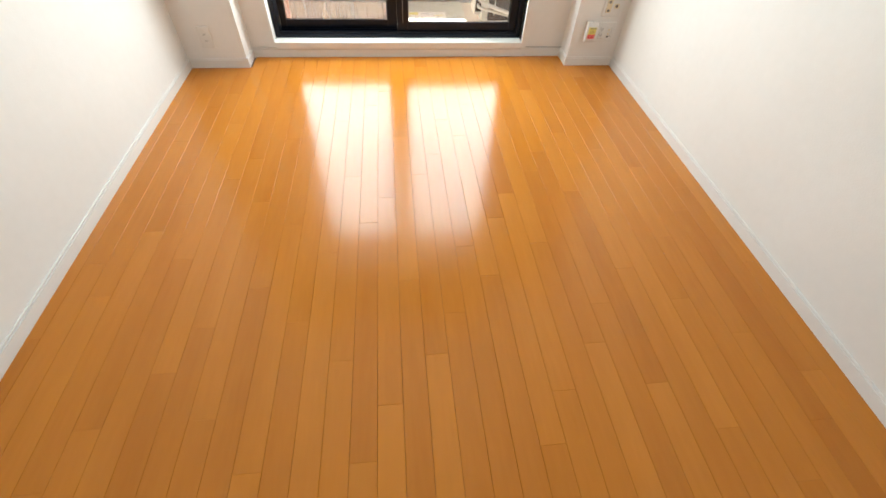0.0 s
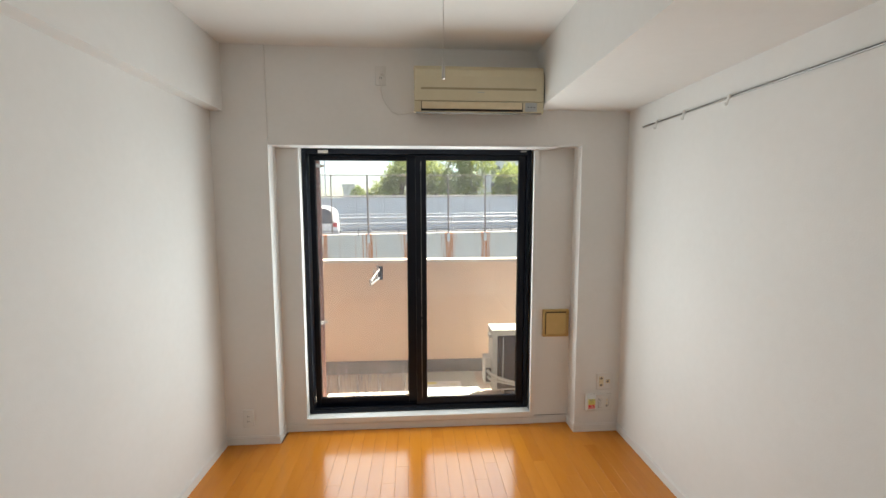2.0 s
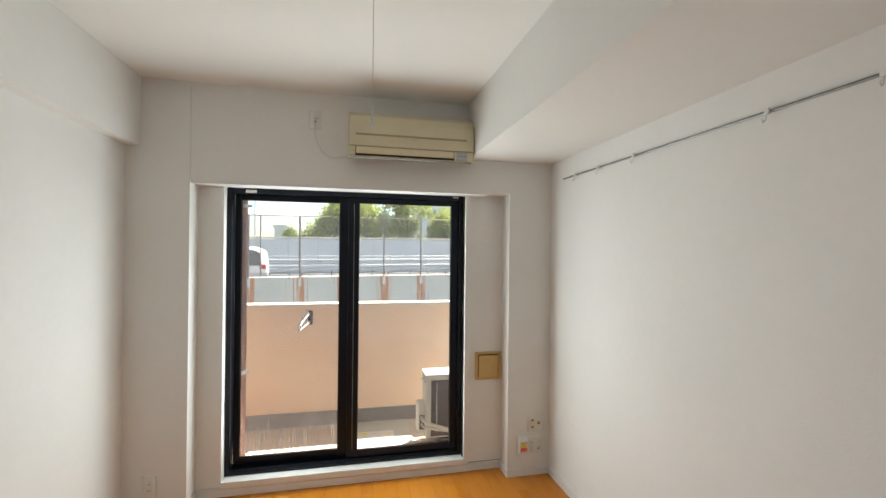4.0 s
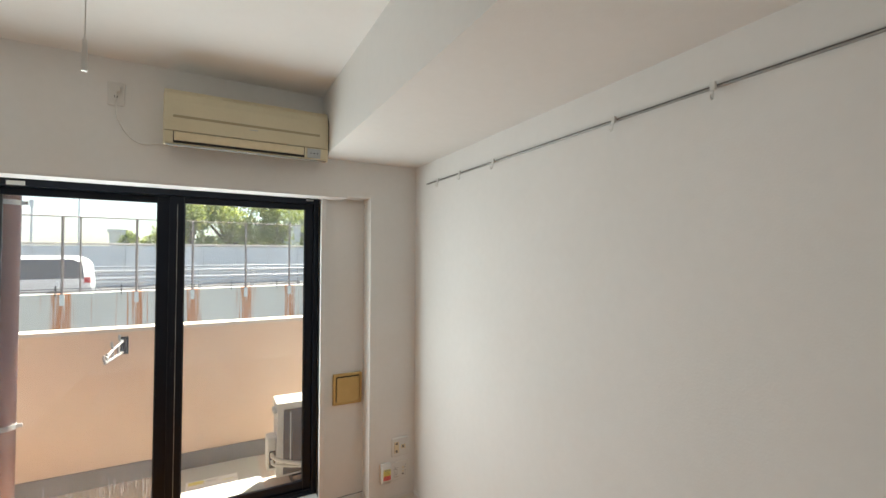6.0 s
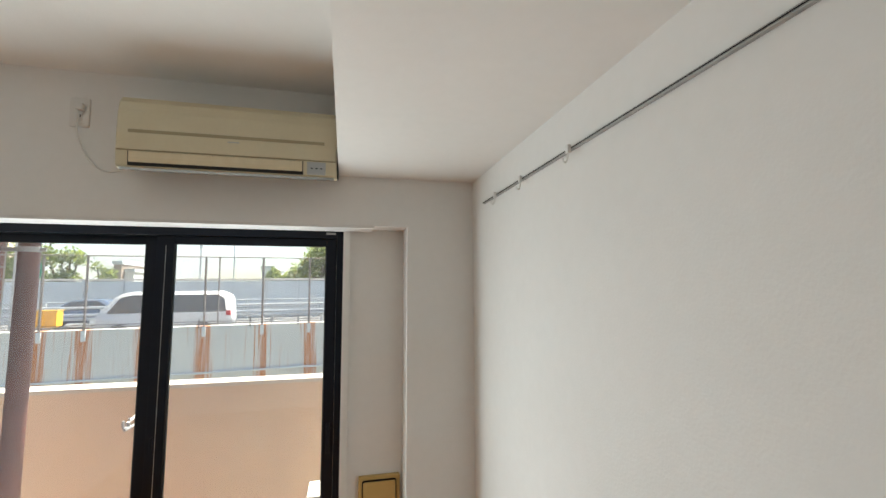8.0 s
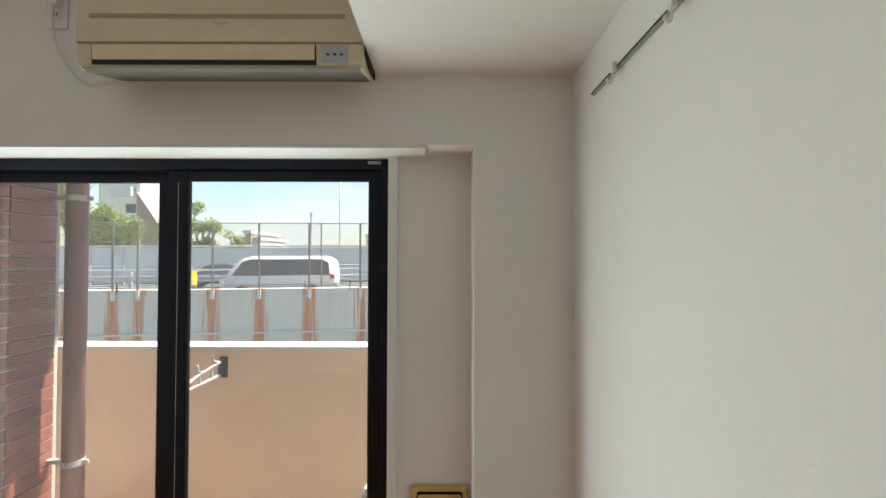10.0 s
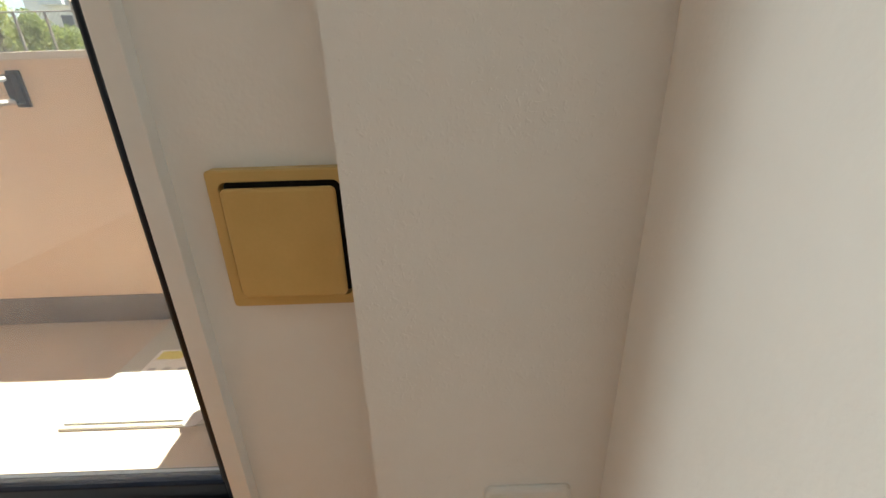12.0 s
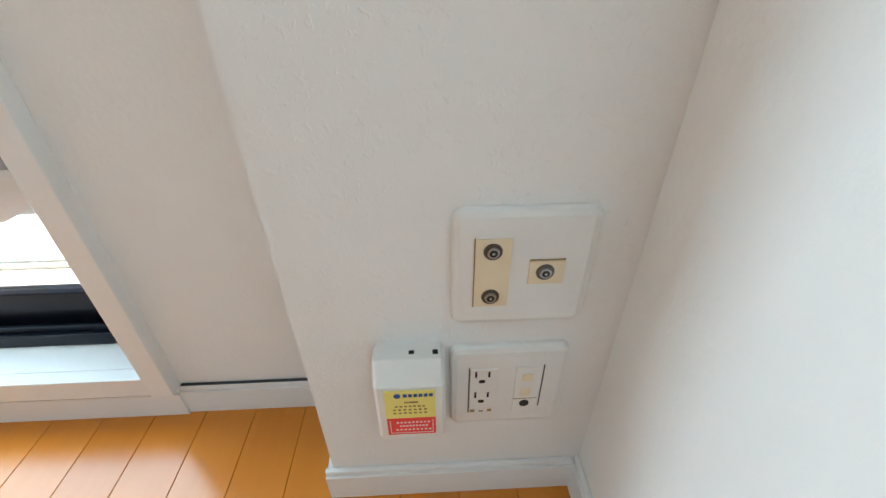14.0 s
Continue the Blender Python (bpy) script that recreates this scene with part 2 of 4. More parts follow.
gl.new(gdm.outputs[0], gn["Material Output"].inputs["Surface"])

M_GLASS2 = M_GLASS.copy()
M_GLASS2.name = "window_glass_with_drip_marks"
g2n, g2l = M_GLASS2.node_tree.nodes, M_GLASS2.node_tree.links
g2geo = g2n.new("ShaderNodeNewGeometry")
g2map = g2n.new("ShaderNodeMapping")
g2map.inputs["Scale"].default_value = (1, 1, 0.05)
g2noise = g2n.new("ShaderNodeTexNoise")
g2noise.inputs["Scale"].default_value, g2noise.inputs["Detail"].default_value = 105, 4
g2ramp = g2n.new("ShaderNodeValToRGB")
g2ramp.color_ramp.elements[0].position, g2ramp.color_ramp.elements[1].position = 0.52, 0.70
g2sep = g2n.new("ShaderNodeSeparateXYZ")
g2z = g2n.new("ShaderNodeMapRange")
g2z.inputs["From Min"].default_value, g2z.inputs["From Max"].default_value = 0.48, 0.36
g2z.inputs["To Max"].default_value = 0.5
g2mul = g2n.new("ShaderNodeMath")
g2mul.operation = "MULTIPLY"
g2dif = g2n.new("ShaderNodeBsdfTranslucent")
g2dif.inputs["Color"].default_value = (0.8, 0.8, 0.8, 1)
g2mix = g2n.new("ShaderNodeMixShader")
g2l.new(g2geo.outputs["Position"], g2map.inputs["Vector"])
g2l.new(g2map.outputs["Vector"], g2noise.inputs["Vector"])
g2l.new(g2noise.outputs["Fac"], g2ramp.inputs["Fac"])
g2l.new(g2geo.outputs["Position"], g2sep.inputs[0])
g2l.new(g2sep.outputs["Z"], g2z.inputs["Value"])
g2l.new(g2ramp.outputs["Color"], g2mul.inputs[0])
g2l.new(g2z.outputs["Result"], g2mul.inputs[1])
g2l.new(g2mul.outputs[0], g2mix.inputs["Fac"])
g2l.new(g2n["Mix Shader"].outputs[0], g2mix.inputs[1])
g2l.new(g2dif.outputs[0], g2mix.inputs[2])
g2l.new(g2mix.outputs[0], g2n["Material Output"].inputs["Surface"])


def rust_wall():
    """Pale concrete with rust running down below each fence post."""
    m, n, l, b = material("rust_streaked_concrete", 0.85)
    geo = n.new("ShaderNodeNewGeometry")
    sep = n.new("ShaderNodeSeparateXYZ")
    l.new(geo.outputs["Position"], sep.inputs[0])
    mp = n.new("ShaderNodeMapping")
    mp.inputs["Scale"].default_value = (13.0, 1, 0.30)
    l.new(geo.outputs["Position"], mp.inputs["Vector"])
    streak = n.new("ShaderNodeTexNoise")
    streak.inputs["Scale"].default_value, streak.inputs["Detail"].default_value = 2.2, 6
    l.new(mp.outputs["Vector"], streak.inputs["Vector"])
    ab = None
    for post_x in FENCE_POSTS:
        away = n.new("ShaderNodeMath")
        away.operation = "SUBTRACT"
        l.new(sep.outputs["X"], away.inputs[0])
        away.inputs[1].default_value = post_x
        size = n.new("ShaderNodeMath")
        size.operation = "ABSOLUTE"
        l.new(away.outputs[0], size.inputs[0])
        if ab is not None:
            least = n.new("ShaderNodeMath")
            least.operation = "MINIMUM"
            l.new(ab.outputs[0], least.inputs[0])
            l.new(size.outputs[0], least.inputs[1])
            ab = least
        else:
            ab = size
    near = n.new("ShaderNodeMapRange")
    near.inputs["From Min"].default_value, near.inputs["From Max"].default_value = 0.05, 0.34
    near.inputs["To Min"].default_value, near.inputs["To Max"].default_value = 0.25, -0.06
    l.new(ab.outputs[0], near.inputs["Value"])
    tot = n.new("ShaderNodeMath")
    l.new(near.outputs["Result"], tot.inputs[0])
    l.new(streak.outputs["Fac"], tot.inputs[1])
    ramp = n.new("ShaderNodeValToRGB")
    ramp.color_ramp.elements[0].position, ramp.color_ramp.elements[1].position = 0.55, 0.74
    ramp.color_ramp.elements[0].color, ramp.color_ramp.elements[1].color = (0, 0, 0, 1), (1, 1, 1, 1)
    l.new(tot.outputs[0], ramp.inputs["Fac"])
    grey = n.new("ShaderNodeTexNoise")
    grey.inputs["Scale"].default_value, grey.inputs["Detail"].default_value = 1.1, 8
    l.new(geo.outputs["Position"], grey.inputs["Vector"])
    gr = n.new("ShaderNodeValToRGB")
    gr.color_ramp.elements[0].color, gr.color_ramp.elements[1].color = (0.54, 0.54, 0.53, 1), (0.68, 0.66, 0.62, 1)
    l.new(grey.outputs["Fac"], gr.inputs["Fac"])
    mix = n.new("ShaderNodeMixRGB")
    l.new(ramp.outputs["Color"], mix.inputs["Fac"])
    l.new(gr.outputs["Color"], mix.inputs["Color1"])
    mix.inputs["Color2"].default_value = (0.52, 0.20, 0.075, 1)
    l.new(mix.outputs["Color"], b.inputs["Base Color"])
    return m


FENCE_Y, FENCE_TURN, FENCE_RISE = 11.95, radians(5.7), 0.007
FENCE_PIVOT = Vector((-4.56, 11.95, 0.0))
FENCE_POSTS = [-16.6, -15.2, -13.9, -12.6, -11.56, -10.28, -9.58, -8.41, -7.44, -6.07, -4.56, -2.99, -1.63, -0.17, 1.18, 2.6, 4.0, 5.4]
M_RUST = rust_wall()


# ---- mesh helpers ----
def place(parent):
    p = Vector((0, 0, 0))
    while parent is not None:
        p = p + parent.location
        parent = parent.parent
    return p


def part(name, bm, mat, parent=None, label="", smooth=False, kind=""):
    """Links a bmesh, drawn in world metres, as one mesh object with its origin at its middle."""
    lo = Vector([min(v.co[i] for v in bm.verts) for i in range(3)])
    hi = Vector([max(v.co[i] for v in bm.verts) for i in range(3)])
    mid = (lo + hi) / 2
    mid.z = lo.z
    bmesh.ops.translate(bm, verts=bm.verts, vec=-mid)
    me = bpy.data.meshes.new(name)
    for f in bm.faces:
        f.smooth = smooth
    bm.normal_update()
    bm.to_mesh(me)
    bm.free()
    me.materials.append(mat)
    ob = new(name, me)
    ob.parent = parent
    ob.location = mid - place(parent)
    return tagged(ob, label, "", "", kind)


def thing(name, at, label, category, group=""):
    ob = new(name)
    ob.location = at
    ob.empty_display_size = 0.1
    return tagged(ob, label, category, group)


def add_box(bm, x0, x1, y0, y1, z0, z1, bevel=0.0, segs=2):
    r = bmesh.ops.create_cube(bm, size=1.0, matrix=Matrix.LocRotScale(((x0 + x1) / 2, (y0 + y1) / 2, (z0 + z1) / 2), None, (abs(x1 - x0), abs(y1 - y0), abs(z1 - z0))))
    if bevel:
        edges = list({e for v in r["verts"] for e in v.link_edges})
        bmesh.ops.bevel(bm, geom=edges, offset=bevel, segments=segs, affect="EDGES", profile=0.6)
    return bm


def box(*a, **k):
    return add_box(bmesh.new(), *a, **k)


def add_tube(bm, p0, p1, r0, r1=None, n=12, caps=True):
    p0, p1 = Vector(p0), Vector(p1)
    d = p1 - p0
    rot = d.to_track_quat("Z", "Y").to_matrix().to_4x4()
    m = Matrix.Translation((p0 + p1) / 2) @ rot
    bmesh.ops.create_cone(bm, cap_ends=caps, segments=n, radius1=r0, radius2=r0 if r1 is None else r1, depth=d.length, matrix=m)
    return bm


def tube(*a, **k):
    return add_tube(bmesh.new(), *a, **k)


def sweep(points, r, n=8, steps=6):
    """A round cord through the points, smoothed."""
    pts = [Vector(p) for p in points]
    out = []
    for i in range(len(pts) - 1):
        a, b, c, d = pts[max(i - 1, 0)], pts[i], pts[i + 1], pts[min(i + 2, len(pts) - 1)]
        for k in range(steps):
            t = k / steps
            out.append(0.5 * ((2 * b) + (c - a) * t + (2 * a - 5 * b + 4 * c - d) * t * t + (3 * b - a - 3 * c + d) * t ** 3))
    out.append(pts[-1])
    bm = bmesh.new()
    rings = []
    side = Vector((0.31, 0.87, 0.38)).normalized()
    for i, p in enumerate(out):
        d = (out[min(i + 1, len(out) - 1)] - out[max(i - 1, 0)]).normalized()
        u = d.cross(side).normalized()
        w = d.cross(u)
        rings.append([bm.verts.new(p + r * (math.cos(a) * u + math.sin(a) * w)) for a in [2 * math.pi * k / n for k in range(n)]])
    for q, s in zip(rings, rings[1:]):
        for k in range(n):
            bm.faces.new((q[k], q[(k + 1) % n], s[(k + 1) % n], s[k]))
    bm.faces.new(rings[0][::-1])
    bm.faces.new(rings[-1])
    bmesh.ops.recalc_face_normals(bm, faces=bm.faces)
    return bm


def extrude_x(profile, x0, x1, bevel=0.0):
    """A (y, z) outline drawn out along x."""
    bm = bmesh.new()
    a = [bm.verts.new((x0, y, z)) for y, z in profile]
    b = [bm.verts.new((x1, y, z)) for y, z in profile]
    bm.faces.new(a[::-1])
    bm.faces.new(b)
    n = len(profile)
    for i in range(n):
        bm.faces.new((a[i], a[(i + 1) % n], b[(i + 1) % n], b[i]))
    bmesh.ops.recalc_face_normals(bm, faces=bm.faces)
    if bevel:
        ends = [e for e in bm.edges if abs(e.verts[0].co.x - e.verts[1].co.x) < 1e-6]
        bmesh.ops.bevel(bm, geom=ends, offset=bevel, segments=3, affect="EDGES", profile=0.6)
    return bm


def add_rounded(bm, x0, x1, z0, z1, y0, y1, r=0.008, n=5, soft=0.003):
    """A plate with rounded corners in the wall's plane; y0 is its face, y1 its back."""
    ring = []
    for cx, cz, a0 in ((x1 - r, z1 - r, 0), (x0 + r, z1 - r, 90), (x0 + r, z0 + r, 180), (x1 - r, z0 + r, 270)):
        for k in range(n + 1):
            a = radians(a0 + 90 * k / n)
            ring.append((cx, cz, math.cos(a), math.sin(a)))
    layers = []
    for inset, y in ((0, y1), (0, y0 + soft), (soft * 0.35, y0 + soft * 0.35), (soft * 1.3, y0)):
        layers.append([bm.verts.new((cx + (r - inset) * c, y, cz + (r - inset) * s)) for cx, cz, c, s in ring])
    m = len(ring)
    for p, q in zip(layers, layers[1:]):
        for k in range(m):
            bm.faces.new((p[k], p[(k + 1) % m], q[(k + 1) % m], q[k]))
    bm.faces.new(layers[0])
    bm.faces.new(layers[-1])
    bmesh.ops.recalc_face_normals(bm, faces=bm.faces)
    return bm


def rounded(*a, **k):
    return add_rounded(bmesh.new(), *a, **k)


def structure(name, bm, mat, label, category="structure"):
    ob = part(name, bm, mat, None, label, kind="structure")
    ob["category"] = category
    return ob


# ---- the room: shell ----
XL, YS, CEIL = -2.613, -4.10, 2.507
WALL_Y, OUT_Y, COL_Y = 0.138, 0.32, -0.008
COL_X, PIL_X, HEAD_Z = -2.279, -0.305, 1.928
WX0, WX1, WZ0, WZ1 = -2.130, -0.583, 0.092, 1.926

floor = structure("floor", box(XL - 0.1, 0.1, YS - 0.1, WALL_Y, -0.12, -0.012), M_SUBFLOOR, "dark underside of the glossy orange plank floor", "floor")
structure("ceiling", box(XL - 0.1, 0.1, YS - 0.1, OUT_Y, CEIL, CEIL + 0.12), M_CEIL, "flat white papered ceiling of the small room", "ceiling")
structure("wall_east", box(0, 0.12, YS, OUT_Y, 0, CEIL), M_WALL, "plain white papered wall with a hook rail near its top", "wall")
structure("wall_west", box(XL - 0.12, XL, YS, OUT_Y, 0, CEIL), M_WALL, "plain white papered wall under a shallow beam", "wall")
structure("wall_south", box(XL, 0, YS - 0.12, YS, 0, CEIL), M_WALL, "plain white wall that closes the room", "wall")

wn_bm = bmesh.new()
add_box(wn_bm, COL_X, WX0, WALL_Y, OUT_Y, 0, HEAD_Z)
add_box(wn_bm, WX1, PIL_X, WALL_Y, OUT_Y, 0, HEAD_Z)
add_box(wn_bm, WX0, WX1, WALL_Y, OUT_Y, 0, WZ0)
add_box(wn_bm, WX0, WX1, WALL_Y, OUT_Y, WZ1, HEAD_Z)
structure("wall_north", wn_bm, M_WALL, "white wall recessed round the sliding balcony window", "wall")
structure("wall_header", box(COL_X, 0, 0, OUT_Y, HEAD_Z, CEIL), M_WALL, "white wall above the balcony window behind the air conditioner", "wall")
structure("pilaster", box(PIL_X, 0, 0, OUT_Y, 0, HEAD_Z), M_STUCCO, "white corner pilaster that carries the sockets", "wall")
structure("column", box(XL, COL_X, COL_Y, OUT_Y, 0, CEIL), M_WALL, "white corner column beside the balcony window", "wall")
structure("beam_east", box(-0.608, 0, YS, 0, 2.145, CEIL), M_WALL, "deep white boxed beam along the ceiling", "beam")
structure("beam_west", box(XL, -2.535, YS, COL_Y, 2.115, CEIL), M_WALL, "shallow white boxed beam along the ceiling", "beam")
structure("trim", box(COL_X, -0.455, 0.003, WALL_Y, HEAD_Z - 0.010, HEAD_Z - 0.0005), M_TRIM, "thin white soffit board over the window recess", "trim")


def baseboard(x0, x1, y0, y1, label):
    bm = box(x0, x1, y0, y1, 0, 0.046)
    dx, dy = abs(x1 - x0), abs(y1 - y0)
    if dx > dy:
        add_box(bm, x0, x1, y0 + (0.003 if y0 < y1 else 0), y1, 0.0465, 0.055, bevel=0.001, segs=1)
    else:
        add_box(bm, min(x0, x1) + (0.003 if x0 > -1 else 0), max(x0, x1) - (0.003 if x0 < -1 else 0), y0, y1, 0.0465, 0.055, bevel=0.001, segs=1)
    return structure("baseboard", bm, M_TRIM, label, "baseboard")


B = 0.009
baseboard(-B, 0, YS, 0, "low white baseboard with a fine top bead")
baseboard(XL, XL + B, YS, COL_Y, "low white baseboard with a fine top bead")
baseboard(PIL_X - B, -B, -B, 0, "low white baseboard across the corner pilaster")
baseboard(PIL_X - B, PIL_X, 0, WALL_Y, "short white baseboard return beside the pilaster")
baseboard(WX1 + 0.031, PIL_X - B, WALL_Y - B, WALL_Y, "low white baseboard under the square vent")
baseboard(XL + B, COL_X + B, COL_Y - B, COL_Y, "low white baseboard across the corner column")
baseboard(COL_X, COL_X + B, COL_Y, WALL_Y, "short white baseboard return beside the column")
baseboard(COL_X + B, WX1 + 0.031, WALL_Y - B - 0.004, WALL_Y, "low white baseboard under the window sill")

structure("trim", box(WX1 + 0.033, PIL_X - 0.001, WALL_Y - 0.005, WALL_Y - 0.0005, 0.0556, 0.0568), M_GASKET, "thin dark gap line above the baseboard")

# ---- the window ----
win = thing("window_1", ((WX0 + WX1) / 2, 0.2, WZ0), "shut sliding balcony window with clear panes in dark aluminium", "window")
win["kind"] = "structure"
T, TY = 0.022, 0.122
bm = box(WX0 - T, WX0, TY, 0.187, WZ0 - T, WZ1, bevel=0.0015)
part("casing", bm, M_TRIM, win, "white wooden casing strip")
part("casing", box(WX1, WX1 + 0.031, TY - 0.006, 0.187, 0.055, WZ1, bevel=0.0015), M_TRIM, win, "white wooden casing strip")
part("window_sill", box(WX0, WX1, TY - 0.004, 0.187, 0.0555, WZ0 - 0.001, bevel=0.002), M_TRIM, win, "white wooden sill strip")
FY0, FY1, J = 0.188, 0.312, 0.030
part("window_frame", box(WX0, WX0 + J, FY0, FY1, WZ0, WZ1, bevel=0.002), M_SASH, win, "dark aluminium jamb")
part("window_frame", box(WX1 - J, WX1, FY0, FY1, WZ0, WZ1, bevel=0.002), M_SASH, win, "dark aluminium jamb")
part("window_frame", box(WX0 + J, WX1 - J, FY0, FY1, WZ1 - 0.036, WZ1 - 0.0005, bevel=0.002), M_SASH, win, "dark aluminium head")
bm = box(WX0 + J, WX1 - J, FY0, FY1, WZ0, WZ0 + 0.022, bevel=0.002)
for ry in (0.196, 0.242, 0.286):
    add_box(bm, WX0 + J, WX1 - J, ry, ry + 0.004, WZ0 + 0.022, WZ0 + 0.034)
part("window_track", bm, M_SASH, win, "dark aluminium bottom track with three rails")
part("flyscreen_rail", box(WX0 + J, WX1 - J, 0.294, 0.302, WZ0 + 0.022, WZ0 + 0.030), M_GREY_PLASTIC, win)


def sash(x0, x1, y0, y1, sl, sr, label, glass=M_GLASS):
    z0, z1 = WZ0 + 0.020, WZ1 - 0.028
    s = part("sash", box(x0, x0 + sl, y0, y1, z0, z1, bevel=0.002), M_SASH, win, label)
    part("stile", box(x1 - sr, x1, y0, y1, z0, z1, bevel=0.002), M_SASH, s)
    part("rail", box(x0 + sl, x1 - sr, y0 + 0.001, y1 - 0.001, z0, z0 + 0.062, bevel=0.002), M_SASH, s, "deep bottom rail")
    part("rail", box(x0 + sl, x1 - sr, y0 + 0.001, y1 - 0.001, z1 - 0.045, z1, bevel=0.002), M_SASH, s, "top rail")
    ym = (y0 + y1) / 2
    bmg = box(x0 + sl - 0.0, x0 + sl + 0.006, ym - 0.008, ym + 0.008, z0 + 0.062, z1 - 0.045)
    add_box(bmg, x1 - sr - 0.006, x1 - sr, ym - 0.008, ym + 0.008, z0 + 0.062, z1 - 0.045)
    part("gasket", bmg, M_GASKET, s)
    g = part("pane", box(x0 + sl, x1 - sr, ym - 0.0025, ym + 0.0025, z0 + 0.062, z1 - 0.045), glass, s, "clear glass pane")
    g.visible_shadow = False
    return s


sash(-1.378, -0.614, 0.212, 0.240, 0.068, 0.046, "inner sliding leaf")
sash(-2.096, -1.378, 0.252, 0.280, 0.034, 0.056, "outer sliding leaf with dried drip marks", M_GLASS2)
bm = box(-1.362, -1.344, 0.2065, 0.2118, 0.965, 1.035, bevel=0.002)
add_box(bm, -1.359, -1.349, 0.202, 0.2068, 0.985, 1.030, bevel=0.002)
part("latch", bm, M_SASH, win, "dark crescent latch on the meeting stile")
# added bright strip puts the stile's highlight into the shape
part("glint_strip", box(-1.3415, -1.3400, 0.2108, 0.2118, WZ0 + 0.085, WZ1 - 0.080), M_GALV, win, "thin bright strip added as a glint on the stile")
part("handle", box(-0.645, -0.630, 0.199, 0.207, 0.91, 1.04, bevel=0.003), M_SASH, win, "slim dark finger pull")
part("stopper", box(-2.020, -1.955, 0.180, 0.189, 1.893, 1.913, bevel=0.002), M_PLATE, win, "small white plastic child stop")
part("stopper", box(-0.662, -0.618, 0.183, 0.189, 1.908, 1.918, bevel=0.001), M_GREY_PLASTIC, win, "small grey plastic stop")

# ---- air conditioner ----
AX0, AX1, AZ0, AZ1 = -1.382, -0.614, 2.086, 2.364
ac = thing("air_conditioner", (-0.998, -0.09, AZ0), "yellowed beige wall air conditioner with closed louvre above the window", "air conditioner")
prof = [(0, AZ0 + 0.036), (0, AZ1), (-0.118, AZ1), (-0.145, AZ1 - 0.007), (-0.160, AZ1 - 0.028), (-0.169, AZ1 - 0.07), (-0.171, AZ0 + 0.12), (-0.167, AZ0 + 0.050), (-0.163, AZ0 + 0.016), (-0.157, AZ0 + 0.007), (-0.146, AZ0 + 0.002)]
part("body", extrude_x(prof, AX0, AX1, bevel=0.006), M_BEIGE, ac, "yellowed beige casing")
fr = [(-0.155, AZ1 - 0.020), (-0.164, AZ1 - 0.030), (-0.173, AZ1 - 0.07), (-0.1755, AZ0 + 0.12), (-0.174, AZ0 + 0.070), (-0.158, AZ0 + 0.070)]
part("front_panel", extrude_x(fr, AX0 + 0.004, AX1 - 0.004, bevel=0.003), M_BEIGE, ac)
part("panel_seam", extrude_x([(-0.1716, AZ0 + 0.0695), (-0.1705, AZ0 + 0.0665), (-0.160, AZ0 + 0.0665), (-0.160, AZ0 + 0.0695)], AX0 + 0.004, AX1 - 0.004), M_BEIGE_DARK, ac)
part("grille_slot", extrude_x([(-0.1765, AZ0 + 0.143), (-0.1765, AZ0 + 0.131), (-0.172, AZ0 + 0.131), (-0.172, AZ0 + 0.143)], AX0 + 0.040, AX1 - 0.048), M_BEIGE_DARK, ac, "narrow intake slot, its shade in the dark beige")
part("badge", box(-1.012, -0.972, -0.1762, -0.173, AZ0 + 0.116, AZ0 + 0.120), M_GREY_PLASTIC, ac)
part("outlet", extrude_x([(-0.1690, AZ0 + 0.064), (-0.1645, AZ0 + 0.0125), (-0.150, AZ0 + 0.0125), (-0.150, AZ0 + 0.064)], AX0 + 0.040, AX1 - 0.126), M_BLACK, ac, "dark air outlet")
part("louver", extrude_x([(-0.1712, AZ0 + 0.063), (-0.1705, AZ0 + 0.042), (-0.1680, AZ0 + 0.0245), (-0.1650, AZ0 + 0.0245), (-0.1675, AZ0 + 0.063)], AX0 + 0.044, AX1 - 0.130), M_CREAM, ac, "pale cream louvre blade, shut")
pan = part("display", extrude_x([(-0.1710, AZ0 + 0.063), (-0.1675, AZ0 + 0.014), (-0.150, AZ0 + 0.014), (-0.145, AZ0 + 0.063)], AX1 - 0.112, AX1 - 0.042), M_GREY_PLASTIC, ac, "small grey indicator window")
for k in range(3):
    part("indicator", box(AX1 - 0.098 + 0.018 * k, AX1 - 0.090 + 0.018 * k, -0.1712, -0.166, AZ0 + 0.036, AZ0 + 0.040), M_SASH, pan)
part("underside", extrude_x([(-0.1575, AZ0 + 0.0066), (-0.146, AZ0 + 0.0014), (-0.010, AZ0 + 0.0330), (-0.010, AZ0 + 0.0312), (-0.147, AZ0 - 0.0002), (-0.1600, AZ0 + 0.0060)], AX0 + 0.010, AX1 - 0.010), M_UNDER, ac, "underside plate with its shade in the dark colour")
part("side_gap", extrude_x([(-0.152, AZ0 + 0.045), (-0.162, AZ0 + 0.09), (-0.160, AZ1 - 0.06), (-0.13, AZ1 - 0.012), (-0.0, AZ1 - 0.012), (-0.0, AZ0 + 0.04), (-0.1, AZ0 + 0.03)], AX1 + 0.0005, AX1 + 0.005), M_BLACK, ac, "dark side seam")

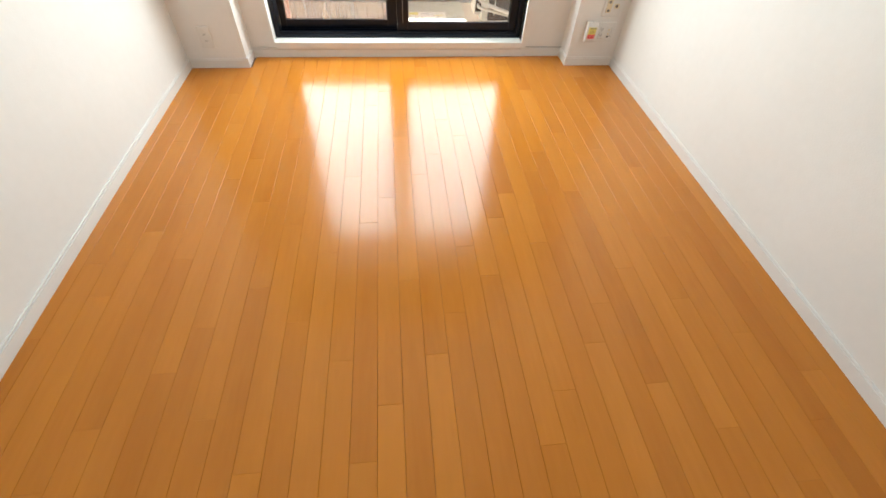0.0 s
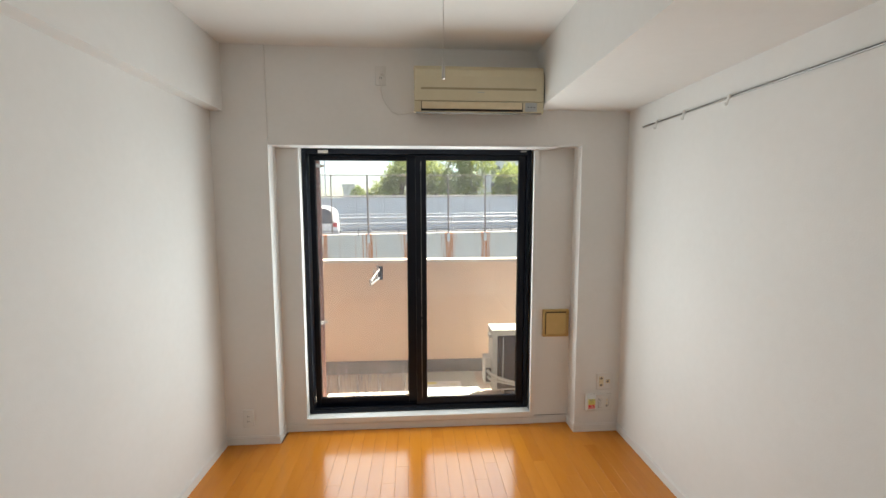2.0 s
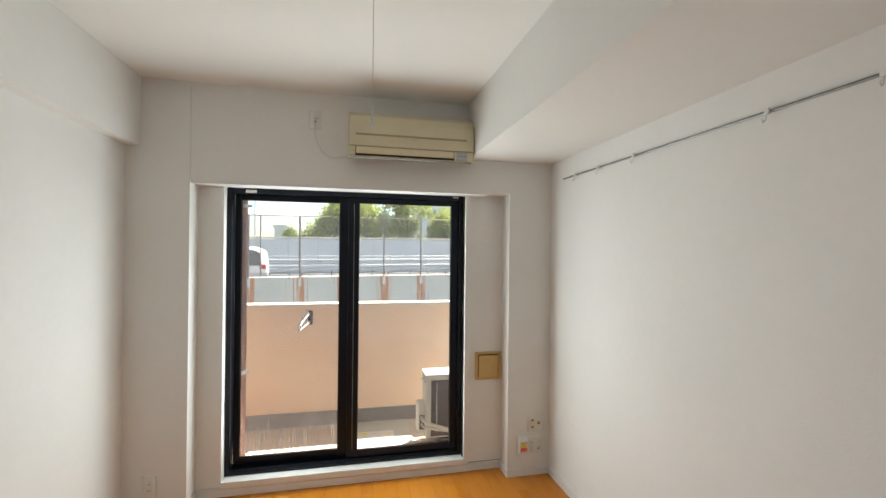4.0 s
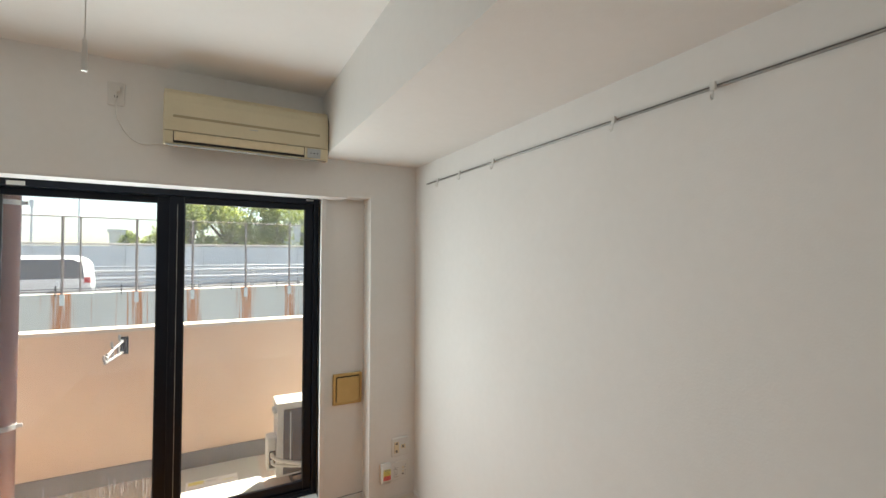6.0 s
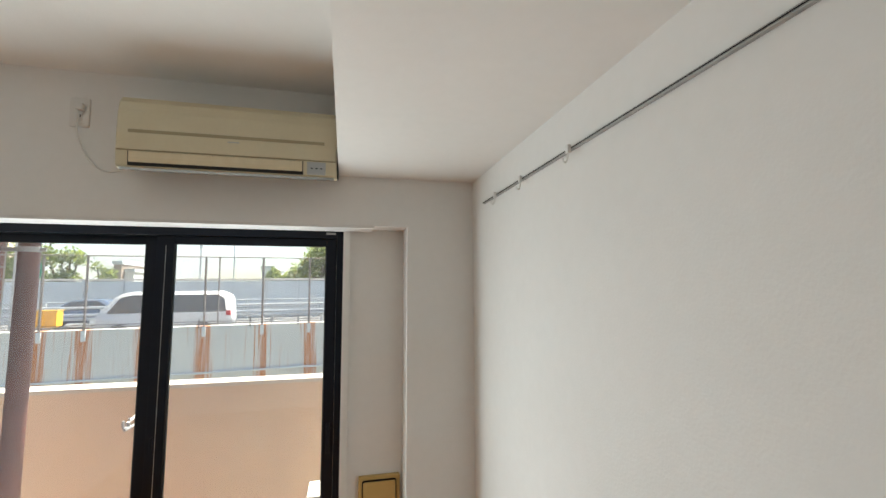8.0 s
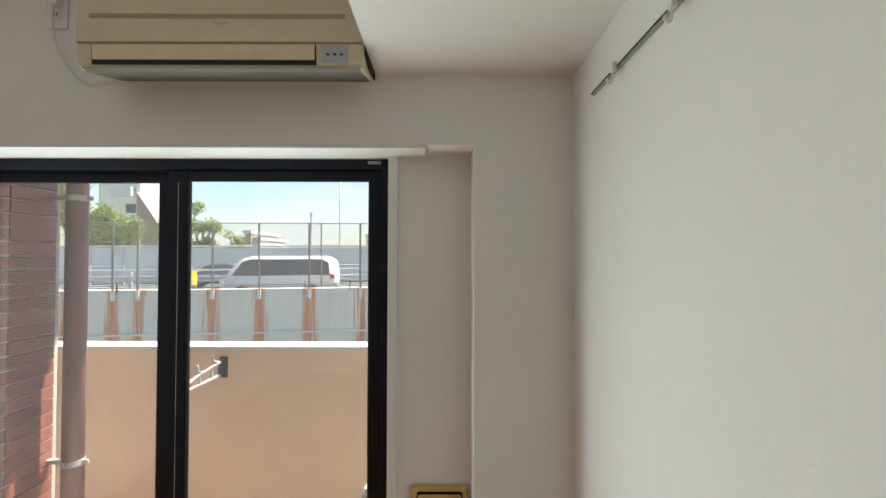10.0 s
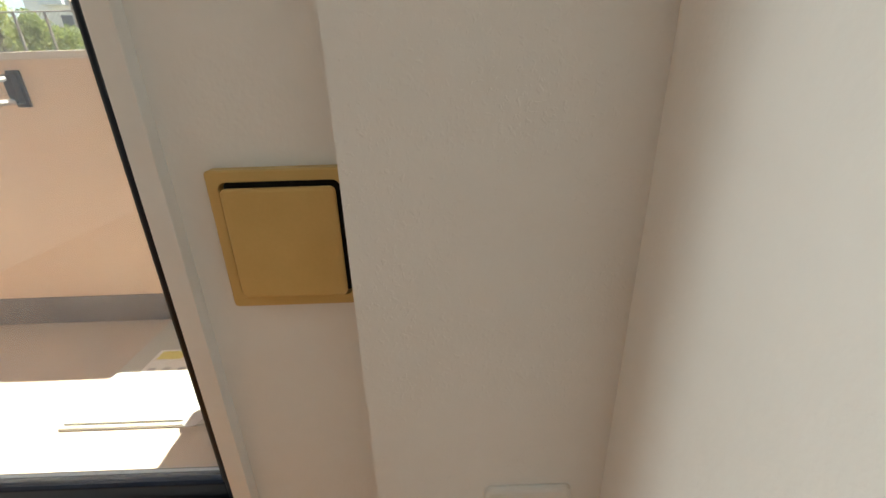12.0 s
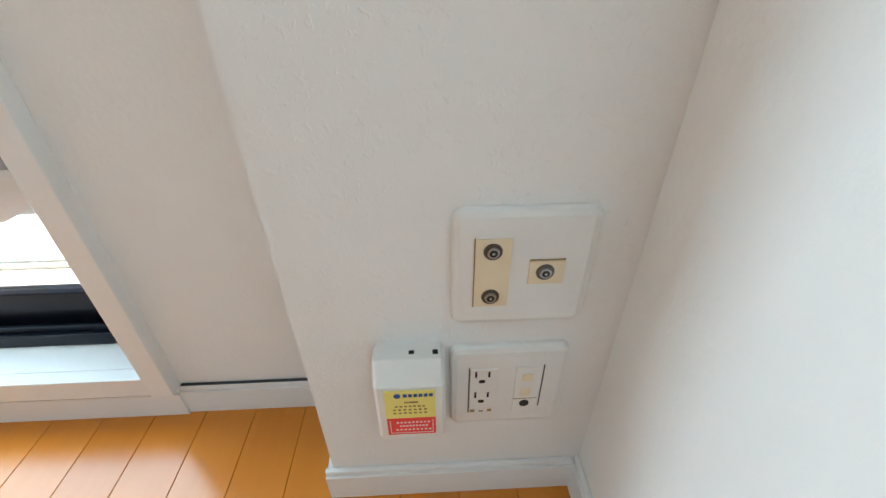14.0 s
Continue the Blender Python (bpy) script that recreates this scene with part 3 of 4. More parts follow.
OX, OZ = -1.586, 2.338
sock = thing("wall_socket", (OX, 0, OZ), "single white wall socket high beside the air conditioner, in use", "wall socket")
part("plate", rounded(OX - 0.034, OX + 0.034, OZ - 0.058, OZ + 0.058, -0.007, 0.0), M_PLATE, sock)
part("module", box(OX - 0.012, OX + 0.012, -0.009, -0.006, OZ - 0.035, OZ + 0.035, bevel=0.001), M_PLATE, sock)
part("slot", box(OX - 0.006, OX - 0.003, -0.0095, -0.007, OZ - 0.020, OZ - 0.010), M_BLACK, sock)
part("slot", box(OX + 0.003, OX + 0.006, -0.0095, -0.007, OZ - 0.020, OZ - 0.010), M_BLACK, sock)
cord = part("power_cord", sweep([(OX + 0.003, -0.022, OZ + 0.006), (OX + 0.000, -0.018, OZ - 0.05), (OX + 0.008, -0.008, OZ - 0.12), (OX + 0.05, -0.006, OZ - 0.195), (OX + 0.10, -0.006, OZ - 0.228), (OX + 0.15, -0.008, OZ - 0.224), (OX + 0.207, -0.02, OZ - 0.208)], 0.0032), M_PLATE, ac, "thin white looping power cord", smooth=True)
part("plug", box(OX - 0.004, OX + 0.020, -0.030, -0.0096, OZ + 0.004, OZ + 0.030, bevel=0.004), M_PLATE, cord)

# ---- square vent ----
VX0, VX1, VZ0, VZ1 = -0.500, -0.317, 0.634, 0.826
vent = thing("vent_cover", ((VX0 + VX1) / 2, WALL_Y, VZ0), "square yellowed plastic wall vent with its flap slightly open", "vent")


def corner_ring(bm, x0, x1, z0, z1, y, r, n=5):
    out = []
    for cx, cz, a0 in ((x1 - r, z1 - r, 0), (x0 + r, z1 - r, 90), (x0 + r, z0 + r, 180), (x1 - r, z0 + r, 270)):
        for k in range(n + 1):
            a = radians(a0 + 90 * k / n)
            out.append(bm.verts.new((cx + r * math.cos(a), y, cz + r * math.sin(a))))
    return out


FRAME_IN = 0.0155
bm = bmesh.new()
IX0, IX1, IZ0, IZ1 = VX0 + FRAME_IN, VX1 - FRAME_IN, VZ0 + FRAME_IN, VZ1 - FRAME_IN
rings = [corner_ring(bm, VX0, VX1, VZ0, VZ1, WALL_Y - 0.0005, 0.006), corner_ring(bm, VX0, VX1, VZ0, VZ1, 0.1205, 0.006), corner_ring(bm, VX0 + 0.002, VX1 - 0.002, VZ0 + 0.002, VZ1 - 0.002, 0.118, 0.006),
         corner_ring(bm, IX0 - 0.001, IX1 + 0.001, IZ0 - 0.001, IZ1 + 0.001, 0.118, 0.011), corner_ring(bm, IX0, IX1, IZ0, IZ1, 0.120, 0.010), corner_ring(bm, IX0, IX1, IZ0, IZ1, WALL_Y - 0.0005, 0.010)]
for ra, rb in zip(rings, rings[1:] + rings[:1]):
    for k in range(len(ra)):
        bm.faces.new((ra[k], ra[(k + 1) % len(ra)], rb[(k + 1) % len(ra)], rb[k]))
bmesh.ops.recalc_face_normals(bm, faces=bm.faces)
part("frame", bm, M_VENT, vent)
# black sheet and hidden added holder paint the shade behind the flap
part("gap", box(IX0 + 0.0005, IX1 - 0.0005, 0.131, 0.1345, IZ0 + 0.0005, IZ1 - 0.0005), M_BLACK, vent, "black sheet for the shade behind the flap")
part("flap_holder", box(IX0 + 0.020, IX1 - 0.020, 0.1142, 0.1308, IZ0 + 0.020, IZ1 - 0.020), M_BLACK, vent, "hidden added block holding the flap, black as shade")
part("flap", rounded(IX0 + 0.004, IX1 - 0.005, IZ0 + 0.003, IZ1 - 0.006, 0.107, 0.114, r=0.008, soft=0.003), M_VENT, vent, "square yellowed flap")

# ---- sockets on the pilaster ----
def coax(x, z, y, parent):
    c = part("jack", tube((x, y, z), (x, y - 0.0012, z), 0.0078, 0.0074, n=24), M_JACK, parent, "round metal aerial jack")
    part("socket_ring", tube((x, y - 0.0012, z), (x, y - 0.0030, z), 0.0052, 0.0048, n=20), M_METAL, c)
    part("socket_core", tube((x, y - 0.0030, z), (x, y - 0.0033, z), 0.0034, n=16), M_BLACK, c)
    part("contact", tube((x, y - 0.0033, z), (x, y - 0.0037, z), 0.0011, n=10), M_ALU, c)


p1 = thing("aerial_socket_plate", (-0.078, 0, 0.278), "wide white double wall plate with aerial jacks in cream inserts", "wall socket")
P1X0, P1X1, P1Z0, P1Z1 = -0.138, -0.020, 0.278, 0.396
part("plate", rounded(P1X0, P1X1, P1Z0, P1Z1, -0.008, 0, r=0.010, soft=0.005), M_PLATE, p1)
m1 = part("insert", box(-0.1190, -0.0900, -0.0095, -0.0075, 0.302, 0.371), M_CREAM, p1, "tall cream insert")
part("seam", box(-0.1199, -0.1191, -0.0090, -0.0078, 0.301, 0.372), M_INK, p1)
coax(-0.1050, 0.3595, -0.0095, m1)
coax(-0.1050, 0.3130, -0.0095, m1)
m2 = part("insert", box(-0.0740, -0.0445, -0.0095, -0.0075, 0.325, 0.3485), M_CREAM, p1, "small cream insert")
part("seam", box(-0.0740, -0.0445, -0.0090, -0.0078, 0.3489, 0.3496), M_INK, p1)
coax(-0.0605, 0.3375, -0.0095, m2)
p1.location += Vector((-0.0225, 0, 0.0163))

p2 = thing("power_socket_plate", (-0.090, 0, 0.140), "wide white double wall plate with power and phone sockets", "wall socket")
P2X0, P2X1, P2Z0, P2Z1 = -0.148, -0.031, 0.137, 0.255
part("plate", rounded(P2X0, P2X1, P2Z0, P2Z1, -0.009, 0, r=0.010, soft=0.005), M_PLATE, p2)
m3 = part("module", box(-0.1285, -0.1005, -0.0100, -0.0085, 0.1590, 0.2275, bevel=0.0005, segs=1), M_PLATE, p2, "white double power outlet")
part("seam", box(-0.1297, -0.1289, -0.0098, -0.0088, 0.159, 0.229), M_BLACK, p2)
for zz in (0.2195, 0.1880):
    part("slot", box(-0.1235, -0.1215, -0.0103, -0.0098, zz - 0.004, zz + 0.005), M_BLACK, m3)
    part("slot", box(-0.1105, -0.1085, -0.0103, -0.0098, zz - 0.0035, zz + 0.0045), M_BLACK, m3)
    part("slot", rounded(-0.1195, -0.1130, zz - 0.0125, zz - 0.0075, -0.0103, -0.0098, r=0.002, soft=0.0002), M_BLACK, m3, "rounded earth hole")
for k in range(3):
    part("marking", box(-0.127 + 0.009 * k, -0.1225 + 0.009 * k, -0.0103, -0.0098, 0.1605, 0.1625 + (0.002 if k != 1 else 0)), M_INK, m3)
m4 = part("module", box(-0.083, -0.0557, -0.0100, -0.0085, 0.159, 0.229, bevel=0.0005, segs=1), M_PLATE, p2, "white phone outlet")
part("seam", box(-0.0554, -0.0546, -0.0098, -0.0088, 0.166, 0.230), M_BLACK, p2)
for zz, mm in ((0.2135, M_CREAM), (0.1905, M_CREAM)):
    part("cap", rounded(-0.0755, -0.0655, zz - 0.006, zz + 0.005, -0.0106, -0.0098, r=0.002, soft=0.0003), mm, m4, "cream port cover")
part("port", tube((-0.0705, -0.0098, 0.172), (-0.0705, -0.0104, 0.172), 0.0052, n=18), M_BLACK, m4, "round black port")
part("divider", box(-0.083, -0.058, -0.0103, -0.0098, 0.1795, 0.1802), M_INK, m4)

p2.location += Vector((-0.0135, 0, 0.0085))
ad = thing("plug_in_adapter", (-0.199, 0, 0.170), "white plug-in cover box with a yellow and red printed label", "adapter")
AXa, AXb, AZa, AZb = -0.2345, -0.1675, 0.151, 0.269
bm = bmesh.new()
profa = [(0, AZa + 0.006), (0, AZb), (-0.022, AZb), (-0.036, AZb - 0.022), (-0.037, AZa + 0.020), (-0.028, AZa + 0.003), (-0.02, AZa)]
bm = extrude_x(profa, AXa, AXb, bevel=0.008)
part("case", bm, M_PLATE, ad, smooth=False)
AL = AZa + 0.013
part("label", box(AXa + 0.010, AXb - 0.010, -0.0375, -0.0365, AL + 0.014, AL + 0.080), M_YELLOW, ad, "yellow paper label")
lb = part("label_band", box(AXa + 0.010, AXb - 0.010, -0.0379, -0.0374, AL + 0.014, AL + 0.040), M_RED, ad, "red printed band")
bm = box(AXa + 0.0125, AXb - 0.0125, -0.0382, -0.0379, AL + 0.0165, AL + 0.0171)
add_box(bm, AXa + 0.0125, AXa + 0.0131, -0.0382, -0.0379, AL + 0.0171, AL + 0.037)
add_box(bm, AXb - 0.0131, AXb - 0.0125, -0.0382, -0.0379, AL + 0.0171, AL + 0.037)
for r_, w_ in ((0.0335, 0.034), (0.0280, 0.028), (0.0220, 0.036)):
    k, x_ = 0, AXa + 0.034 - w_ / 2 + 0.002
    while k < 9:
        add_box(bm, x_ + k * w_ / 9, x_ + k * w_ / 9 + 0.0022, -0.0382, -0.0379, AL + r_ - 0.0009, AL + r_ + 0.0009)
        k += 1
part("print", bm, M_LABELWHITE, lb, "rows of tiny white print", kind="stuff")
bm = bmesh.new()
for r_, w_ in ((0.0640, 0.012), (0.0580, 0.030), (0.0530, 0.034), (0.0480, 0.034)):
    for k in range(7):
        add_box(bm, AXa + 0.034 - w_ / 2 + k * w_ / 7, AXa + 0.034 - w_ / 2 + k * w_ / 7 + 0.0028, -0.0379, -0.0375, AL + r_ - 0.0009, AL + r_ + 0.0009)
part("print", bm, M_INK, ad, "rows of tiny brown print", kind="stuff")
bm = tube((AXa + 0.022, -0.0375, AL + 0.0735), (AXa + 0.022, -0.0379, AL + 0.0735), 0.0032, n=16)
for k in range(6):
    add_box(bm, AXa + 0.0275 + 0.0048 * k, AXa + 0.0310 + 0.0048 * k, -0.0379, -0.0375, AL + 0.0718, AL + 0.0758)
part("logo", bm, M_BLUE, ad, "small dark blue mark")
part("slot", box(AXa + 0.034, AXa + 0.039, -0.016, -0.012, AZb - 0.0004, AZb + 0.0006), M_BLACK, ad)
part("slot", box(AXa + 0.056, AXa + 0.061, -0.017, -0.012, AZb - 0.0004, AZb + 0.0006), M_BLACK, ad)

SX, SZ = -2.468, 0.175
ws = thing("wall_socket", (SX, COL_Y, SZ), "single white wall socket low on the corner column", "wall socket")
part("plate", rounded(SX - 0.035, SX + 0.035, SZ - 0.06, SZ + 0.06, COL_Y - 0.008, COL_Y, r=0.006), M_PLATE, ws)
part("module", box(SX - 0.012, SX + 0.012, COL_Y - 0.0098, COL_Y - 0.007, SZ - 0.035, SZ + 0.035, bevel=0.001), M_PLATE, ws)
for zz in (SZ + 0.012, SZ - 0.022):
    for dx in (-0.006, 0.004):
        part("slot", box(SX + dx, SX + dx + 0.0022, COL_Y - 0.0104, COL_Y - 0.0095, zz, zz + 0.009), M_BLACK, ws)

# ---- hook rail ----
RZ, RX = 2.013, -0.014
rail = thing("picture_rail", (0, -2.0, RZ), "thin grey metal picture rail along the white wall", "rail")
part("track", box(-0.011, -0.001, -3.6, -0.185, RZ - 0.0043, RZ + 0.0043, bevel=0.002), M_METAL, rail)
part("groove", box(-0.0125, -0.0108, -3.6, -0.186, RZ - 0.0007, RZ + 0.0007), M_BLACK, rail)


def hook(y, z, tilt, label):
    h = thing("rail_hook", (RX, y, z), label, "hook", "hooks on the picture rail")
    part("clip", box(RX - 0.008, RX + 0.003, y - 0.007, y + 0.007, z - 0.012, z + 0.010, bevel=0.002), M_PLATE, h)
    a = tilt
    part("hook_arm", sweep([(RX - 0.004, y, z - 0.008), (RX - 0.005, y + 0.002 * a, z - 0.026), (RX - 0.009, y + 0.003 * a, z - 0.036), (RX - 0.016, y + 0.003 * a, z - 0.033), (RX - 0.017, y + 0.003 * a, z - 0.025)], 0.0026, n=6, steps=4), M_PLATE, h, smooth=True)
    return h


for hy, tl in ((-0.345, 1), (-0.588, -1), (-0.897, 1), (-1.578, 2), (-1.893, 0), (-2.45, 1)):
    hook(hy, RZ, tl, "small white plastic hook hanging on the metal picture rail")

# ---- pull cord ----
pc = thing("pull_cord", (PULL_X, PULL_Y, PULL_Z), "thin white pull cord with small knob hanging from the ceiling", "cord")
part("cord", tube((PULL_X, PULL_Y, PULL_Z + 0.04), (PULL_X, PULL_Y, CEIL), 0.0008, n=6), M_PLATE, pc)
part("knob", tube((PULL_X, PULL_Y, PULL_Z), (PULL_X, PULL_Y, PULL_Z + 0.041), 0.0036, 0.0026, n=12), M_PLATE, pc)

# ---- balcony ----
BX0, BX1, PY, PY1, BZ = -5.5, 1.2, 1.270, 1.40, -0.060
structure("balcony_floor", box(BX0, BX1, OUT_Y, PY1, BZ - 0.15, BZ), M_BALC, "sunlit grey concrete balcony floor", "floor")
bp = structure("parapet", box(BX0, BX1, PY, PY1, BZ, 1.016), M_PARAPET, "peach rendered balcony parapet", "wall")
structure("parapet_cap", box(BX0, BX1, PY - 0.006, PY1 + 0.02, 1.0165, 1.042, bevel=0.004), M_COPING, "pale sunlit capping of the balcony parapet", "wall")
structure("parapet_skirt", box(BX0, BX1, PY - 0.008, PY - 0.0005, BZ, 0.068), M_SKIRT, "dark grey waterproofed foot of the parapet", "wall")
structure("balcony_ceiling", box(BX0, BX1, OUT_Y, 1.36, 2.65, 2.80), M_TRIM, "underside of the balcony slab above", "ceiling")
structure("outer_wall", box(-5.5, COL_X, OUT_Y, OUT_Y + 0.02, BZ, 2.65), M_JOINT, "outer wall beside the balcony window", "wall")
structure("balcony_end_wall", box(1.2, 1.3, OUT_Y, PY1, BZ, 2.65), M_PARAPET, "peach end wall of the balcony", "wall")
TWX, TWY = -2.300, 0.82
tw = structure("tile_wall", box(TWX - 0.28, TWX - 0.010, OUT_Y + 0.02, TWY, BZ, 2.65), M_JOINT, "red-brown tiled side wall of the balcony with pale joints", "wall")

PIPE_X, PIPE_Y, PIPE_R = -2.180, 0.77, 0.045
pipe = thing("drain_pipe", (PIPE_X, PIPE_Y, BZ), "thick brown plastic drain pipe with metal clamps, sunlit at its foot", "pipe")
part("pipe", tube((PIPE_X, PIPE_Y, BZ), (PIPE_X, PIPE_Y, 2.65), PIPE_R, n=28), M_PIPE, pipe, smooth=True)
for cz in (0.58, 1.85):
    c = part("clamp", tube((PIPE_X, PIPE_Y, cz), (PIPE_X, PIPE_Y, cz + 0.028), PIPE_R + 0.0035, n=28), M_GALV, pipe, "galvanised pipe clamp", smooth=False)
    part("clamp_arm", box(TWX, PIPE_X - PIPE_R - 0.002, PIPE_Y - 0.012, PIPE_Y + 0.012, cz + 0.004, cz + 0.024, bevel=0.002), M_GALV, c)
    part("clamp_ear", box(PIPE_X + PIPE_R + 0.002, PIPE_X + PIPE_R + 0.030, PIPE_Y - 0.006, PIPE_Y + 0.006, cz + 0.004, cz + 0.024, bevel=0.002), M_GALV, c)
pb = thing("laundry_pole_bracket", (-1.712, PY, 0.90), "white metal laundry pole bracket, folded slantwise on the parapet", "bracket")
QX, QZ = -1.712, 0.920
part("base_plate", box(QX - 0.026, QX + 0.022, PY - 0.012, PY - 0.0005, QZ - 0.063, QZ + 0.063, bevel=0.004), M_SASH, pb, "dark wall plate")
tip = Vector((-1.772, 0.955, 0.862))
root = Vector((QX - 0.004, PY - 0.014, QZ - 0.040))
along = tip - root
up = Vector((0, 0, 1))
part("arm", tube(root, tip, 0.0105, 0.009, n=8), M_ALU, pb, "lower cast bar")
part("arm", tube(root + up * 0.080, root + along * 0.60 + up * 0.058, 0.009, 0.008, n=8), M_ALU, pb, "upper cast bar")
part("arm", tube(root + along * 0.60 + up * 0.058, root + along * 0.93 + up * 0.030, 0.009, n=8), M_ALU, pb, "upper cast bar")
part("knuckle", box(QX - 0.020, QX + 0.012, PY - 0.040, PY - 0.0125, QZ - 0.050, QZ + 0.050, bevel=0.006), M_SASH, pb, "dark hinge block")
for f_ in (0.30, 0.60, 0.88):
    q_ = root + along * f_
    part("rib", tube(q_, q_ + up * 0.055, 0.008, n=8), M_ALU, pb)
for f_, h_ in ((0.20, 0.085), (0.58, 0.062), (0.97, 0.004)):
    q_ = root + along * f_ + up * h_
    w_ = along.normalized() * 0.022
    part("pole_hook", sweep([q_ - w_ * 0.9, q_ + up * 0.006, q_ + w_ * 0.9 + up * 0.020, q_ + w_ * 1.0 + up * 0.052], 0.0075, n=8, steps=4), M_ALU, pb, "upturned pole rest")

hatch = thing("escape_hatch", (-1.1, 0.82, BZ), "flat grey-green hatch cover with sticker on the balcony floor", "hatch")
HX0, HX1, HY0, HY1 = -1.405, -0.830, 0.612, 1.238
part("rim", box(HX0, HX1, HY0, HY1, BZ, BZ + 0.012, bevel=0.002), M_HATCH, hatch)
lid = part("lid", box(HX0 + 0.012, HX1 - 0.012, HY0 + 0.012, HY1 - 0.012, BZ + 0.0125, BZ + 0.020, bevel=0.002), M_HATCH, hatch)
stk = part("sticker", box(-1.31, -0.985, 0.855, 0.995, BZ + 0.0203, BZ + 0.0208), M_LABELWHITE, lid, "faded white instruction sticker")
part("handle", tube((-0.99, 0.62, BZ + 0.020), (-0.99, 0.62, BZ + 0.0235), 0.03, n=20), M_GALV, lid)
bm = box(-1.295, -1.20, 0.935, 0.985, BZ + 0.0209, BZ + 0.0212)
add_box(bm, -1.08, -1.01, 0.918, 0.930, BZ + 0.0209, BZ + 0.0212)
part("sticker_mark", bm, M_YELLOW, lid, "pale yellow printed patches", kind="stuff")
bm = bmesh.new()
for i in range(5):
    add_box(bm, -1.29 + 0.055 * i, -1.262 + 0.055 * i, 0.868, 0.885, BZ + 0.0209, BZ + 0.0212)
add_box(bm, -1.18, -1.12, 0.95, 0.965, BZ + 0.0209, BZ + 0.0212)
part("print", bm, M_GREY_PLASTIC, lid, "rows of print bars", kind="stuff")

# ---- outdoor unit ----
UX0, UX1, UY0, UY1, UZ0, UZ1 = -0.750, -0.02, 0.67, 0.86, 0.005, 0.524
unit = thing("outdoor_unit", ((UX0 + UX1) / 2, (UY0 + UY1) / 2, BZ), "ivory air conditioner outdoor unit with dark fins standing on the balcony", "outdoor unit")
part("casing", box(UX0, UX1, UY0 + 0.006, UY1, UZ0, UZ1 - 0.048, bevel=0.006), M_UNIT, unit)
part("top_panel", box(UX0 - 0.006, UX1 + 0.006, UY0 - 0.004, UY1 + 0.006, UZ1 - 0.0475, UZ1, bevel=0.006), M_UNIT, unit)
part("coil", box(UX0 + 0.042, UX1 - 0.05, UY0 - 0.0, UY0 + 0.0055, UZ0 + 0.015, UZ1 - 0.050), M_FIN, unit, "dark finned coil at the back")
part("guard_strip", box(UX0 + 0.085, UX0 + 0.091, UY0 - 0.008, UY0 - 0.0045, UZ0 + 0.05, UZ1 - 0.07), M_UNIT, unit, "thin pale upright strip")
part("valve_cover", box(UX0 - 0.062, UX0 - 0.0005, UY0 + 0.03, UY0 + 0.15, UZ0 + 0.045, UZ0 + 0.275, bevel=0.016, segs=4), M_UNIT, unit)
part("valve_recess", box(UX0 - 0.048, UX0 - 0.006, UY0 + 0.0285, UY0 + 0.0297, UZ0 + 0.065, UZ0 + 0.185), M_BLACK, unit, "dark valve opening")
part("fin_strip", box(UX0 + 0.20, UX0 + 0.206, UY0 - 0.008, UY0 - 0.0045, UZ0 + 0.03, UZ1 - 0.07), M_UNIT, unit, "thin pale upright strip")
part("side_handle", box(UX0 - 0.026, UX0 - 0.0005, UY0 + 0.02, UY0 + 0.10, UZ1 - 0.075, UZ1 - 0.042, bevel=0.008), M_UNIT, unit)
for fx in (UX0 + 0.10, UX1 - 0.14):
    part("foot", box(fx, fx + 0.09, UY0 - 0.02, UY1 + 0.02, BZ, UZ0 - 0.0005, bevel=0.006), M_FIN, unit, "black plastic foot")
hose = thing("refrigerant_hose", (UX0, UY0, 0.0), "ivory taped refrigerant hose bending round the outdoor unit", "hose")
part("hose", sweep([(UX0 - 0.030, UY0 + 0.05, 0.17), (UX0 - 0.030, UY0 - 0.01, 0.165), (UX0 + 0.005, UY0 - 0.04, 0.150), (UX0 + 0.08, UY0 - 0.06, 0.125), (UX0 + 0.22, UY0 - 0.07, 0.085), (UX0 + 0.45, UY0 - 0.07, 0.02), (UX1, UY0 - 0.07, -0.02)], 0.013, n=10), M_HOSE, hose, smooth=True)
part("hose", sweep([(UX0 - 0.030, UY0 + 0.05, 0.12), (UX0 - 0.026, UY0 - 0.01, 0.112), (UX0 + 0.02, UY0 - 0.035, 0.105), (UX0 + 0.12, UY0 - 0.045, 0.085), (UX0 + 0.30, UY0 - 0.045, 0.04), (UX0 + 0.50, UY0 - 0.04, -0.02)], 0.010, n=10), M_HOSE, hose, smooth=True)

# ---- outside: ground, retaining wall, fence ----
GZ = -3.2
ROAD = -0.15
WALL_TOP = 0.59
structure("ground", box(-900, 900, OUT_Y + 1.2, 1800, GZ - 0.3, GZ), M_GROUND, "open ground in front of the flats", "ground")
RW0, RW1 = -44.0, 24.0
structure("retaining_wall", box(RW0, RW1, FENCE_Y, FENCE_Y + 0.3, GZ, WALL_TOP), M_RUST, "pale concrete roadside wall streaked with orange rust", "wall")
structure("wall_ledge", box(RW0, RW1, FENCE_Y - 0.10, FENCE_Y - 0.001, -0.77, -0.73, bevel=0.004), M_BARRIER, "thin grey ledge with cables along the wall", "wall")
structure("road", box(RW0, RW1, FENCE_Y + 0.301, 30, GZ, ROAD), M_ASPHALT, "grey asphalt of the raised motorway", "road")
fence = thing("chain_link_fence", (-4.56, FENCE_Y, WALL_TOP), "rust-brown steel mesh fence on top of the roadside wall", "fence")
TOP_RAIL = 2.62
